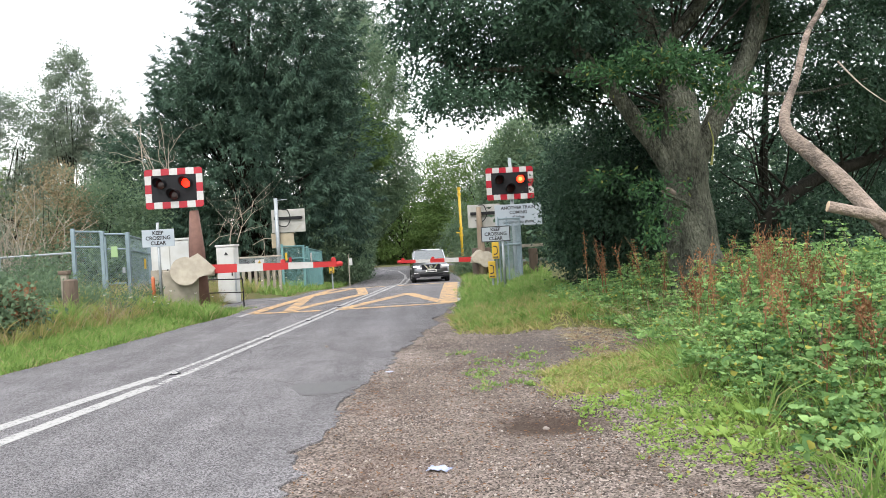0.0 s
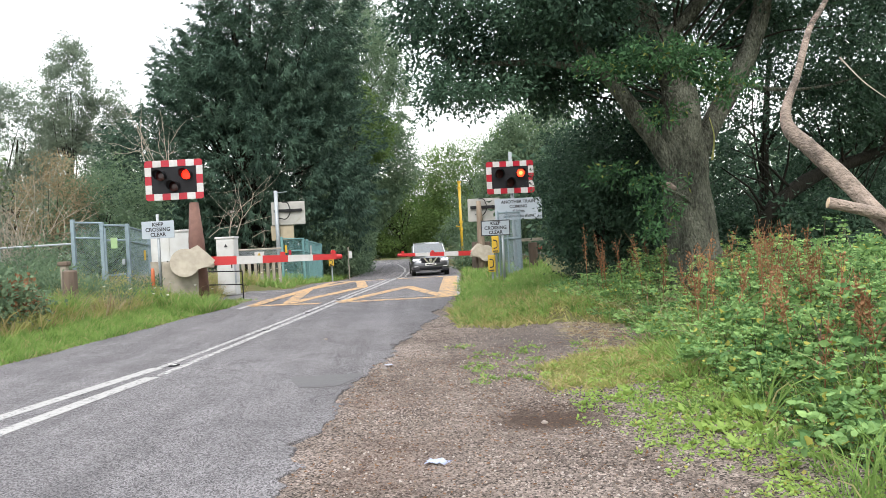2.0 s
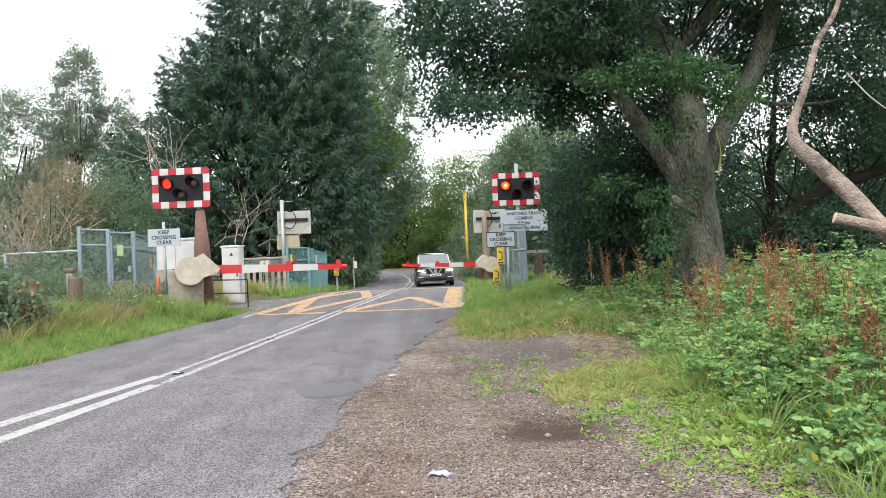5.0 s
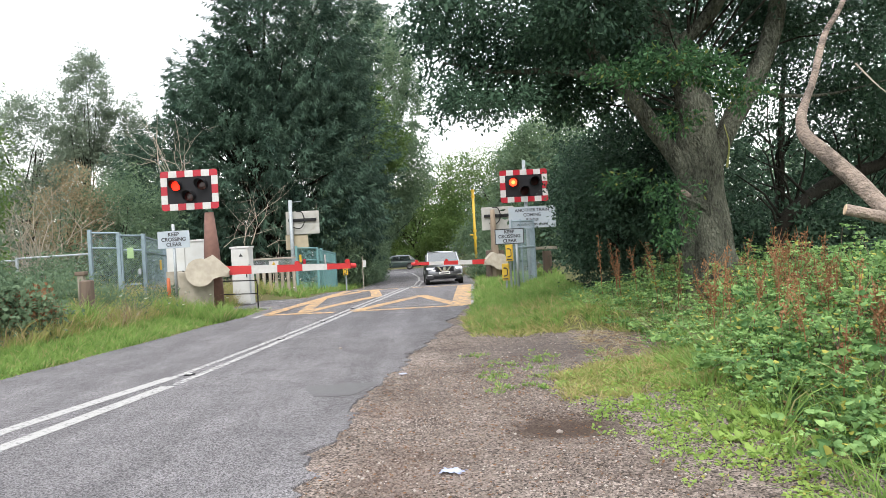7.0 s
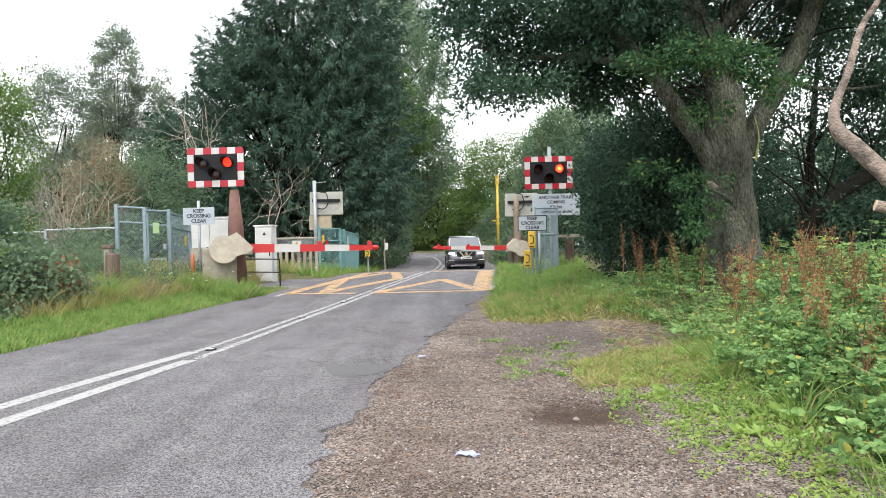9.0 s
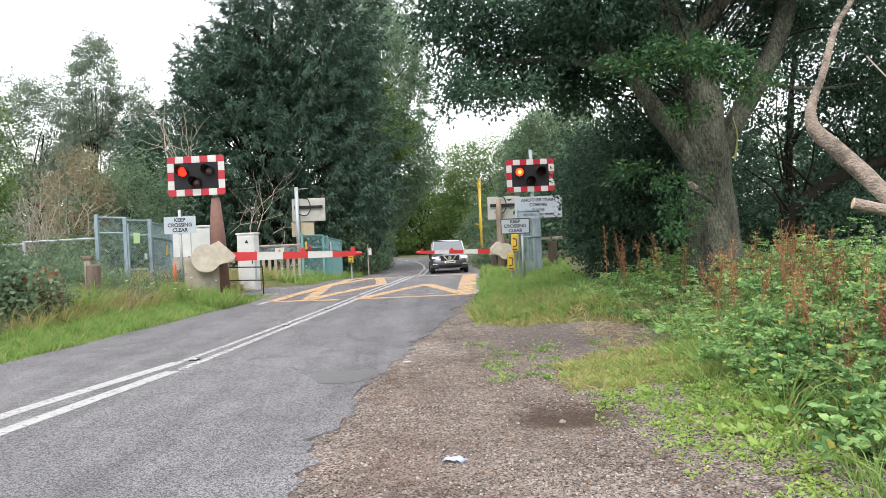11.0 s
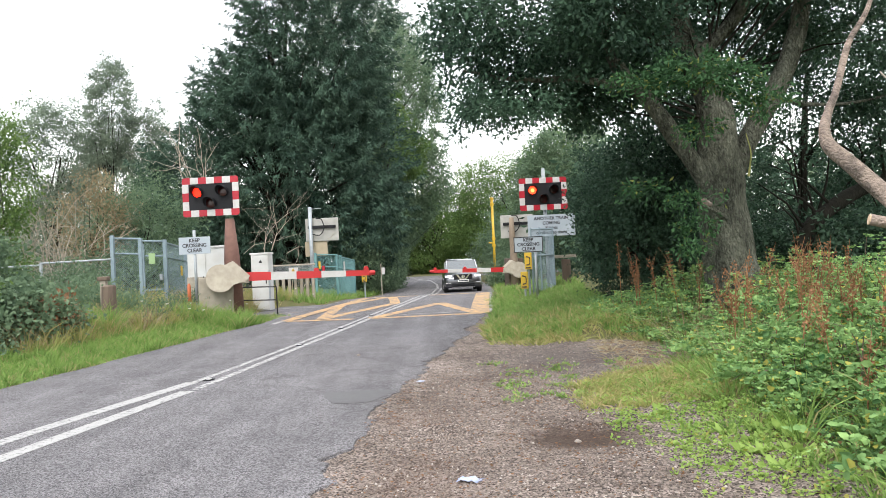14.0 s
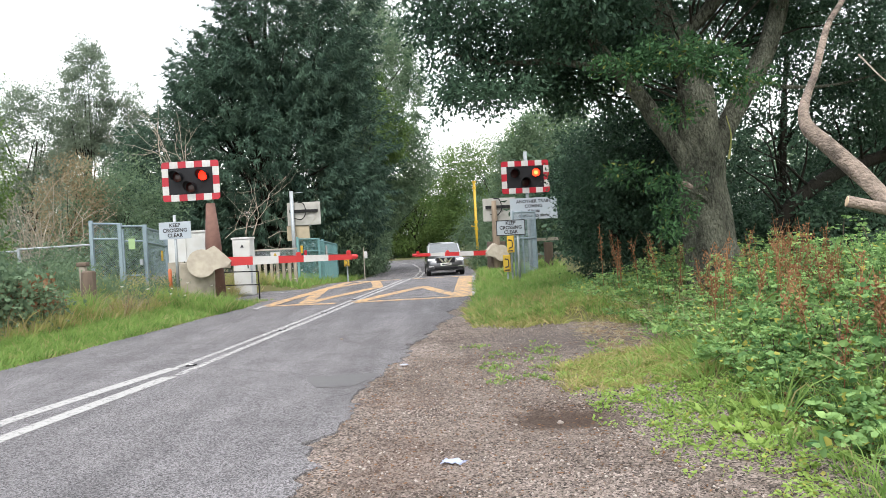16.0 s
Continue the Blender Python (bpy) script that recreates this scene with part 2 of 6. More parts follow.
M_WILLOW = leaf_material("willow_leaves", (0.072, 0.125, 0.08), (0.18, 0.255, 0.15), see=0.4)
M_BROWNLEAF = leaf_material("browning_leaves", (0.2, 0.165, 0.10), (0.32, 0.27, 0.17), see=0.3)
M_BRAMBLE = leaf_material("bramble_leaves", (0.055, 0.145, 0.055), (0.34, 0.52, 0.19), extra=(0.42, 0.40, 0.1), share=0.05, see=0.4, drift=2.6)
# Darker greens that paint in the shade within the bramble bank.
M_SHADELEAF = leaf_material("undergrowth_leaves_painted_shade", (0.045, 0.105, 0.042), (0.17, 0.29, 0.105), extra=(0.17, 0.11, 0.05), share=0.14, see=0.35, drift=3.0)
M_STRAW = leaf_material("bleached_straw", (0.25, 0.21, 0.13), (0.44, 0.38, 0.26), extra=(0.24, 0.16, 0.1), share=0.25, see=0.25, drift=4.0)
M_DOCK = leaf_material("rusty_dock_seeds", (0.12, 0.055, 0.03), (0.32, 0.17, 0.085), see=0.2)
M_DEADLEAF = leaf_material("dead_brown_leaves", (0.1, 0.06, 0.035), (0.24, 0.13, 0.07), see=0.2)
M_GRASS = leaf_material("verge_grass", (0.095, 0.18, 0.042), (0.30, 0.44, 0.13), extra=(0.36, 0.33, 0.16), share=0.1, see=0.4, drift=3.5)
M_DRYGRASS = leaf_material("dry_verge_grass", (0.17, 0.21, 0.06), (0.42, 0.40, 0.16), extra=(0.4, 0.33, 0.17), share=0.25, see=0.4, drift=3.5)
M_WEED = leaf_material("broad_weed_leaves", (0.14, 0.25, 0.05), (0.34, 0.46, 0.13), extra=(0.34, 0.33, 0.09), share=0.08, see=0.4)
M_GALV = material("galvanised_steel", (0.33, 0.36, 0.38), (0.24, 0.27, 0.29), rough=0.5, metal=0.35, scale=12)
M_GALVBLUE = material("blue_grey_steel", (0.21, 0.275, 0.31), (0.15, 0.205, 0.24), rough=0.55, metal=0.3, scale=12)
M_TEAL = material("teal_painted_steel", (0.13, 0.27, 0.27), (0.09, 0.2, 0.21), rough=0.6, metal=0.1, scale=10)
M_CONC = material("weathered_concrete", (0.34, 0.31, 0.26), (0.22, 0.2, 0.16), rough=0.9, scale=6, bump=0.004, bump_scale=40)
M_WEIGHT = material("lichened_cream_paint", (0.47, 0.43, 0.36), (0.31, 0.28, 0.23), rough=0.8, scale=7, bump=0.003, bump_scale=50)
M_WHITE = material("white_painted_metal", (0.54, 0.56, 0.57), (0.42, 0.42, 0.4), rough=0.5, scale=3)
M_WHITEREF = material("white_reflective_sheet", (0.46, 0.465, 0.465), (0.38, 0.38, 0.375), rough=0.4, scale=14)
M_RED = material("red_reflective_sheet", (0.34, 0.009, 0.022), (0.28, 0.008, 0.02), rough=0.4, scale=14)
M_ARMRED = material("red_barrier_paint", (0.42, 0.02, 0.022), (0.35, 0.018, 0.02), rough=0.45, scale=9)
M_BLACK = material("matt_black_board", (0.016, 0.017, 0.02), (0.011, 0.011, 0.013), rough=0.7, scale=5, spec=0.2)
M_LENS = material("unlit_red_lens", (0.05, 0.012, 0.012), (0.035, 0.01, 0.01), rough=0.25)
M_LIT = glow("lit_red_lamp", (1.0, 0.012, 0.004), 2.2)
M_LITHOT = glow("bright_lit_red_lamp", (1.0, 0.02, 0.006), 5.0)
M_CORE = glow("dazzling_lamp_core", (1.0, 0.15, 0.035), 3.5)
M_SIGN = material("pale_grey_sign_face", (0.34, 0.385, 0.43), (0.29, 0.335, 0.38), rough=0.45, scale=4)
M_LETTER = material("black_lettering", (0.02, 0.02, 0.024), rough=0.5)
M_RUSTPOST = material("red_brown_painted_post", (0.16, 0.085, 0.065), (0.11, 0.055, 0.045), rough=0.8, scale=8)
M_BACKBOARD = material("grey_aluminium_back", (0.37, 0.37, 0.35), (0.27, 0.27, 0.25), rough=0.6, metal=0.15, scale=4)
M_BEIGE = material("beige_sign_back", (0.36, 0.31, 0.22), (0.28, 0.24, 0.17), rough=0.7, scale=5)
M_TIMBER = material("weathered_timber", (0.27, 0.215, 0.16), (0.15, 0.115, 0.085), rough=0.9, scale=10, streak=(1, 1, 0.2), bump=0.004, bump_scale=40)
M_STUMP = material("old_brown_timber", (0.15, 0.115, 0.088), (0.08, 0.06, 0.048), rough=0.95, scale=10, streak=(1, 1, 0.2), bump=0.006, bump_scale=30)
M_YELLOW = material("yellow_painted_metal", (0.5, 0.33, 0.02), (0.4, 0.26, 0.018), rough=0.5, scale=8)
M_ORANGE = material("orange_plastic", (0.45, 0.12, 0.045), (0.36, 0.1, 0.04), rough=0.6, scale=8)
M_GREENSIGN = material("green_white_notice", (0.26, 0.38, 0.19), (0.22, 0.33, 0.16), rough=0.5)
M_RAIL = material("rusty_rail", (0.2, 0.14, 0.1), (0.3, 0.26, 0.23), rough=0.5, metal=0.6)
M_GREYCAR = material("dark_grey_metallic_paint", (0.11, 0.113, 0.122), (0.098, 0.10, 0.108), rough=0.28, metal=0.75, scale=3, coat=1.0)
M_REDCAR = material("red_car_paint", (0.42, 0.018, 0.03), rough=0.3, scale=3, coat=1.0)
M_BLUECAR = material("blue_car_paint", (0.03, 0.06, 0.28), rough=0.3, scale=3, coat=1.0)
M_GREENCAR = material("dark_green_car_paint", (0.035, 0.06, 0.055), rough=0.3, scale=3, coat=1.0)
M_WHITECAR = material("white_van_paint", (0.72, 0.74, 0.75), (0.66, 0.68, 0.7), rough=0.35, scale=3, coat=0.6)
M_TYRE = material("tyre_rubber", (0.02, 0.02, 0.02), rough=0.85)
M_CHROME = material("chrome_trim", (0.6, 0.6, 0.6), (0.5, 0.5, 0.5), rough=0.15, metal=1.0)
M_PLATE = material("white_plate", (0.7, 0.7, 0.68), rough=0.4)
M_HEADLAMP = glow("headlamp_running_light", (0.85, 0.88, 0.95), 0.8)
M_TAIL = material("red_tail_lamp", (0.35, 0.01, 0.01), rough=0.25)
M_GLASS = glass_material()
M_PAPER = material("crumpled_paper", (0.44, 0.46, 0.5), (0.2, 0.25, 0.42), rough=0.8, scale=30)
M_STONE = material("pale_stone", (0.27, 0.235, 0.21), (0.16, 0.14, 0.125), rough=0.9, scale=20)
M_CHIPS = leaf_material("mixed_gravel_chips", (0.06, 0.046, 0.04), (0.29, 0.245, 0.22), extra=(0.40, 0.365, 0.335), share=0.06, see=0.0, drift=1.2)
M_FLOWER = material("white_flowers", (0.75, 0.75, 0.7), rough=0.8)
rng = np.random.default_rng(7)


# ---- builders ----
def part(name, bm, mat, parent=None, label="", smooth=False, at=None):
    """Links a bmesh as one mesh object, under a thing where one is given."""
    me = bpy.data.meshes.new(name)
    bmesh.ops.recalc_face_normals(bm, faces=bm.faces)
    bm.to_mesh(me)
    bm.free()
    me.materials.append(mat)
    if smooth:
        me.shade_smooth()
    ob = new(name, me)
    ob.parent = parent
    if at is not None:
        ob.matrix_basis = at
    if label:
        tagged(ob, label)
    return ob


def thing(name, m, label, category, group="", kind=""):
    return tagged(_placed(new(name), m), label, category, group, kind)


def _placed(ob, m):
    ob.matrix_basis = m
    return ob


def box(cx, cy, cz, sx, sy, sz, bevel=0.01, bm=None, turn=None):
    bm = bm or bmesh.new()
    got = bmesh.ops.create_cube(bm, size=1)["verts"]
    bmesh.ops.scale(bm, vec=(sx, sy, sz), verts=got)
    if turn:
        bmesh.ops.rotate(bm, verts=got, matrix=Euler([radians(a) for a in turn]).to_matrix())
    bmesh.ops.translate(bm, vec=(cx, cy, cz), verts=got)
    if bevel:
        edges = list({e for v in got for e in v.link_edges})
        bmesh.ops.bevel(bm, geom=edges, offset=bevel, segments=2, affect="EDGES", profile=0.6)
    return bm


def tube(points, radii, seg=8, bm=None, wobble=0.0, caps=True):
    """A round limb along points, with a radius at each."""
    bm = bm or bmesh.new()
    pts = [Vector(p) for p in points]
    if not hasattr(radii, "__len__"):
        radii = [radii] * len(pts)
    rings = []
    side = None
    for i, p in enumerate(pts):
        d = (pts[min(i + 1, len(pts) - 1)] - pts[max(i - 1, 0)]).normalized()
        if side is None:
            side = d.orthogonal().normalized()
        side = (side - d * side.dot(d)).normalized()
        up = d.cross(side)
        ring = []
        for k in range(seg):
            a = 2 * math.pi * k / seg
            r = radii[i] * (1 + wobble * noise.noise(Vector((p.x * 3 + math.cos(a) * 1.7, p.y * 3 + math.sin(a) * 1.7, p.z * 1.5))))
            ring.append(bm.verts.new(p + (side * math.cos(a) + up * math.sin(a)) * r))
        rings.append(ring)
    for a, b in zip(rings, rings[1:]):
        for k in range(seg):
            bm.faces.new((a[k], a[(k + 1) % seg], b[(k + 1) % seg], b[k]))
    if caps:
        bm.faces.new(rings[0][::-1]), bm.faces.new(rings[-1])
    return bm


def smooth_line(points, radii, steps=6):
    """Points and radii in between, on a Catmull-Rom curve."""
    p = [Vector(q) for q in points]
    p = [p[0] * 2 - p[1]] + p + [p[-1] * 2 - p[-2]]
    out, rad = [], []
    for i in range(1, len(p) - 2):
        for s in range(steps):
            t = s / steps
            a, b, c, d = p[i - 1], p[i], p[i + 1], p[i + 2]
            out.append(0.5 * (2 * b + (c - a) * t + (2 * a - 5 * b + 4 * c - d) * t * t + (3 * b - a - 3 * c + d) * t ** 3))
            rad.append(radii[i - 1] * (1 - t) + radii[i] * t)
    return out + [p[-2]], rad + [radii[-1]]


def prism(outline, y0, y1, bm=None):
    """An outline in x and z, drawn out from y0 to y1."""
    bm = bm or bmesh.new()
    a = [bm.verts.new((x, y0, z)) for x, z in outline]
    b = [bm.verts.new((x, y1, z)) for x, z in outline]
    bm.faces.new(a), bm.faces.new(b[::-1])
    for i in range(len(a)):
        j = (i + 1) % len(a)
        bm.faces.new((a[i], b[i], b[j], a[j]))
    return bm


def mesh_of(name, verts, faces_n, mat, parent=None, label="", smooth=False):
    """A mesh from an array of loose faces: verts (n, k, 3), each row one face of k corners; or more than one face a row by faces_n."""
    n, k = verts.shape[:2]
    me = bpy.data.meshes.new(name)
    me.vertices.add(n * k)
    me.vertices.foreach_set("co", verts.reshape(-1).astype(np.float32))
    local = [c for f in faces_n for c in f]
    loops = (np.arange(n)[:, None] * k + np.array(local)[None]).reshape(-1)
    sizes = np.tile([len(f) for f in faces_n], n)
    me.loops.add(len(loops))
    me.loops.foreach_set("vertex_index", loops.astype(np.int32))
    me.polygons.add(len(sizes))
    starts = np.concatenate([[0], np.cumsum(sizes)[:-1]])
    me.polygons.foreach_set("loop_start", starts.astype(np.int32))
    me.update(calc_edges=True)
    me.materials.append(mat)
    if smooth:
        me.shade_smooth()
    ob = new(name, me)
    ob.parent = parent
    if label:
        tagged(ob, label)
    return ob


def unit(v):
    return v / np.maximum(np.linalg.norm(v, axis=-1, keepdims=True), 1e-9)


def leaf_faces(pos, axis, length, width, fold=0.25, flat=1.0):
    """Pointed, slightly folded leaves: six corners and two quads each."""
    n = len(pos)
    axis = unit(axis)
    side = unit(np.cross(axis, unit(rng.normal(size=(n, 3)) + np.array([0, 0, flat]))))
    up = np.cross(axis, side)
    length = np.broadcast_to(length, n)[:, None]
    width = np.broadcast_to(width, n)[:, None]
    tip = pos + axis * length
    m1 = pos + axis * length * 0.5
    l1, r1 = m1 + side * width * 0.5 + up * width * fold, m1 - side * width * 0.5 + up * width * fold
    return np.stack([pos, l1, tip, r1], 1)


def oval_leaves(pos, axis, length, width, fold=0.12, flat=1.6):
    """Rounded leaves folded along the midrib: six corners, two faces each."""
    n = len(pos)
    axis = unit(axis)
    side = unit(np.cross(axis, unit(rng.normal(size=(n, 3)) + np.array([0, 0, flat]))))
    up = np.cross(axis, side)
    length = np.broadcast_to(length, n)[:, None]
    width = np.broadcast_to(width, n)[:, None]
    rows = [pos]
    for s, t, w in ((1, 0.3, 0.5), (1, 0.68, 0.42)):
        rows.append(pos + axis * length * t + side * width * w + up * width * fold)
    rows.append(pos + axis * length - up * width * fold)
    for t, w in ((0.68, 0.42), (0.3, 0.5)):
        rows.append(pos + axis * length * t - side * width * w + up * width * fold)
    return np.stack(rows, 1)


OVAL = [(0, 1, 2, 3), (0, 3, 4, 5)]
QUAD = [(0, 1, 2, 3)]
FOLDED = [(0, 1, 2), (0, 2, 3)]


def clump_points(ellipsoids, clumps, per, spread, shell=0.55, squash=0.8, plume=0.0):
    """Leaf positions in uneven clumps spread over ellipsoids (centre, radii, share)."""
    shares = np.array([e[2] for e in ellipsoids], float)
    counts = np.maximum((shares / shares.sum() * clumps).astype(int), 1)
    pos, out = [], []
    for (c, r, _), k in zip(ellipsoids, counts):
        d = unit(rng.normal(size=(k, 3)))
        rad = shell + (1.08 - shell) * rng.random(k) ** 0.6
        rad *= 1 + 0.16 * np.sin(d[:, 0] * 5 + c[0]) * np.cos(d[:, 2] * 6 + c[1])
        cen = np.array(c) + d * np.array(r) * rad[:, None]
        m = (per * (0.4 + 1.2 * rng.random(k))).astype(int)
        idx = np.repeat(np.arange(k), m)
        s = spread * (0.6 + 0.8 * rng.random(k))
        p = cen[idx] + rng.normal(size=(len(idx), 3)) * (s[idx, None] * np.array([1, 1, squash]))
        if plume:
            way = unit(d * np.array([1, 1, 0.3]) + rng.normal(size=d.shape) * 0.25 + np.array([0, 0, 0.3]))
            u = rng.random(len(idx)) ** 0.7
            p = cen[idx] + rng.normal(size=(len(idx), 3)) * (s[idx] * 0.55 * (1.15 - u))[:, None] + way[idx] * (u * s[idx] * plume)[:, None]
        pos.append(p)
        out.append(unit(p - np.array(c)))
    return np.concatenate(pos), np.concatenate(out)


def crown(name, ellipsoids, clumps, per, spread, length, width, mat, parent, droop=0.3, shell=0.55, label="", squash=0.8, keep=None, plume=0.0, stray=0.7):
    pos, out = clump_points(ellipsoids, clumps, per, spread, shell, squash, plume)
    if keep is not None:
        ok = keep(pos)
        pos, out = pos[ok], out[ok]
    ax = out * 0.6 + rng.normal(size=pos.shape) * stray + np.array([0, 0, -droop])
    size = 0.65 + 0.7 * rng.random(len(pos))
    return mesh_of(name, leaf_faces(pos, ax, length * size, width * size), QUAD, mat, parent, label)


def limbs(base, ellipsoids, count, r0, bm=None, seg=5):
    """Thin branches from points on a trunk out into the crown."""
    bm = bm or bmesh.new()
    for _ in range(count):
        c, r, _s = ellipsoids[int(rng.integers(len(ellipsoids)))]
        end = np.array(c) + unit(rng.normal(size=3)) * np.array(r) * (0.5 + 0.5 * rng.random())
        start = np.array(base) + np.array([0, 0, (end[2] - base[2]) * (0.15 + 0.45 * rng.random())])
        mid = (start + end) / 2 + rng.normal(size=3) * 0.25 + np.array([0, 0, 0.3])
        tube([start, mid, end], [r0, r0 * 0.6, r0 * 0.15], seg, bm)
    return bm


def words(text, size, mat, parent, m, bold=0.0):
    """Lettering in the built-in font as a thin mesh; it faces -y."""
    cu = bpy.data.curves.new("lettering", "FONT")
    cu.body, cu.size, cu.align_x, cu.align_y = text, size, "CENTER", "CENTER"
    cu.extrude, cu.offset = 0.001, bold
    tmp = bpy.data.objects.new("lettering", cu)
    me = bpy.data.meshes.new_from_object(tmp)
    bpy.data.objects.remove(tmp)
    me.materials.clear()
    me.materials.append(mat)
    ob = new("lettering", me)
    ob.parent = parent
    ob.matrix_basis = m @ pose(0, 0, 0, 90, 0, 0)
    return ob


# ---- ground, road ----
def prof(y):
    """Height of the road along its way: level, then a hump over the railway."""
    return np.interp(y, [-30, 6, 12, 17, 21, 25, 29, 33, 37, 45, 60, 75, 120], [-0.1, 0, 0.05, 0.12, 0.19, 0.22, 0.2, 0.05, -0.09, -0.12, -0.15, -0.2, -0.3])


def left_edge(y):
    return np.interp(y, [-40, 5, 11.8, 17.6, 19.5, 24, 30, 40, 47, 60, 72], [-15.4, -7.62, -6.49, -5.52, -5.12, -4.7, -4.3, -4.0, -3.8, -4.6, -7.0])


def right_edge(y):
    return np.interp(y, [-40, 5, 8, 10.3, 13.5, 19.5, 29.4, 36, 47, 60, 72], [-6.5, -1.13, -1.0, -0.72, -0.2, 0.62, 1.15, 1.5, 1.6, 1.0, 0.5])


def gravel_edge(y):
    return np.interp(y, [-12, 2, 4.65, 5.64, 7.84, 9, 9.8, 10.4, 11.5, 12.6, 13.2, 13.7, 16, 20, 23], [3.2, 2.3, 1.85, 1.5, 1.25, 1.35, 1.9, 2.8, 3.3, 3.2, 2.6, 0.5, 0.5, 0.85, 0.9])


def soft(v):
    v = np.clip(v, 0, 1)
    return v * v * (3 - 2 * v)


def ground_z(x, y):
    """Verges rise from the road; a bank on the left, rough ground and a hollow on the right."""
    x, y = np.asarray(x, float), np.asarray(y, float)
    z = prof(y)
    le, re = left_edge(y), right_edge(y)
    walkway = soft((y - 20.2) / 0.6) * soft((26.4 - y) / 0.8) * soft((x - le + 2.2) / 0.7)
    z = z + 0.28 * soft((le - 0.15 - x) / 1.8) * soft((y - 8) / 6) * soft((40 - y) / 6) * (1 - walkway)
    z = z - 0.03 * walkway
    z = z + 0.3 * soft((x - np.maximum(gravel_edge(y), re) - 0.1) / 2.5) * soft((34 - y) / 6)
    z = z - 0.06 * np.exp(-(((x - 0.95) / 0.5) ** 2 + ((y - 6.75) / 0.45) ** 2))
    z = z + 0.015 * np.sin(x * 2.1 + y) * np.sin(y * 1.3) * ((x > re + 0.2) | (x < le - 0.2))
    inside = soft((x - le) / 0.25) * soft((re - x) / 0.25) * (y < 72)
    return z - 0.05 * inside - 0.02 - 0.05 * ((np.abs(y - 75) < 3.2) * 1.0)


def sheet(name, xs, ys, zf, mat, label, category):
    X, Y = np.meshgrid(xs, ys)
    Z = zf(X, Y)
    v = np.stack([X, Y, Z], -1).reshape(-1, 3)
    nx, ny = len(xs), len(ys)
    i = np.arange((ny - 1) * (nx - 1))
    a = (i // (nx - 1)) * nx + i % (nx - 1)
    f = np.stack([a, a + 1, a + nx + 1, a + nx], 1)
    me = bpy.data.meshes.new(name)
    me.from_pydata(v.tolist(), [], f.tolist())
    me.materials.append(mat)
    me.shade_smooth()
    return tagged(new(name, me), label, category, kind="structure")


gx = np.concatenate([[-1500, -400, -150, -90, -60, -40, -30, -24], np.arange(-20, 16.01, 0.25), [19, 24, 30, 40, 60, 90, 150, 400, 1500]])
gy = np.concatenate([[-1500, -400, -150, -60, -30, -15], np.arange(-8, 40, 0.25), np.arange(40, 84, 1.0), [90, 105, 120, 170, 400, 1500]])
sheet("ground", gx, gy, ground_z, M_SOIL, "rough grassy earth of the verges and fields", "ground")


def strip(name, ys, lo, hi, mat, label, category, cols=6, lift=0.0, thick=0.04, zf=None):
    """A slab between two edges that run along y, with a broken rim."""
    bm = bmesh.new()
    rows = []
    for y in ys:
        a, b = lo(y), hi(y)
        row = []
        for k in range(cols + 1):
            x = a + (b - a) * k / cols
            z = (zf(x, y) if zf else prof(y)) + lift
            row.append(bm.verts.new((x, y, float(z))))
        rows.append(row)
    for r, s in zip(rows, rows[1:]):
        for k in range(cols):
            bm.faces.new((r[k], r[k + 1], s[k + 1], s[k]))
    for k in (0, cols):
        low = [bm.verts.new((r[k].co.x + (0.015 if k else -0.015), r[k].co.y, r[k].co.z - thick)) for r in rows]
        for i in range(len(rows) - 1):
            bm.faces.new((rows[i][k], rows[i + 1][k], low[i + 1], low[i]))
    return tagged(part(name, bm, mat, smooth=False), label, category, kind="structure")


def rag(y, seed, amp):
    """A broken edge: big bites and small crumbs."""
    return amp * (noise.noise(Vector((seed, y * 0.9, 0))) * 1.3 + noise.noise(Vector((seed, y * 3.1, 4))) * 0.8 + noise.noise(Vector((seed, y * 11, 9))) * 0.35)


road_y = np.concatenate([np.arange(-40, 2, 1.0), np.arange(2, 32, 0.08), np.arange(32, 74, 0.5)])
strip("road", road_y, lambda y: left_edge(y) + rag(y, 3, 0.05), lambda y: right_edge(y) + rag(y, 8, 0.24 if y < 17 else 0.03), M_ASPHALT, "worn grey asphalt country road with a crumbling edge", "road", cols=8)
strip("gravel_layby", np.arange(-12, 23, 0.1), lambda y: right_edge(y) - 0.45, lambda y: gravel_edge(y) + 0.9 * float(soft((9.3 - y) / 1.5)) + rag(y, 15, 0.16), M_GRAVEL, "pinkish grey loose gravel beside the asphalt", "gravel", cols=14, lift=0.012, zf=lambda x, y: ground_z(x, y) + 0.05 * float(soft((x - left_edge(y)) / 0.25) * soft((right_edge(y) - x) / 0.25)) * 0.3)
strip("side_path", np.arange(20.5, 26, 0.25), lambda y: left_edge(y) - 1.5, lambda y: left_edge(y) + 0.06, M_ASPHALT, "dark asphalt footway beside the crossing", "path", cols=4, lift=-0.005)
cross = strip("road", np.linspace(-90, 90, 60), lambda y: -3.1, lambda y: 3.1, M_ASPHALT, "distant grey asphalt main road across the junction", "road", cols=2, zf=lambda x, y: -0.19)
cross.matrix_basis = pose(0, 75, 0, 0, 0, 90)


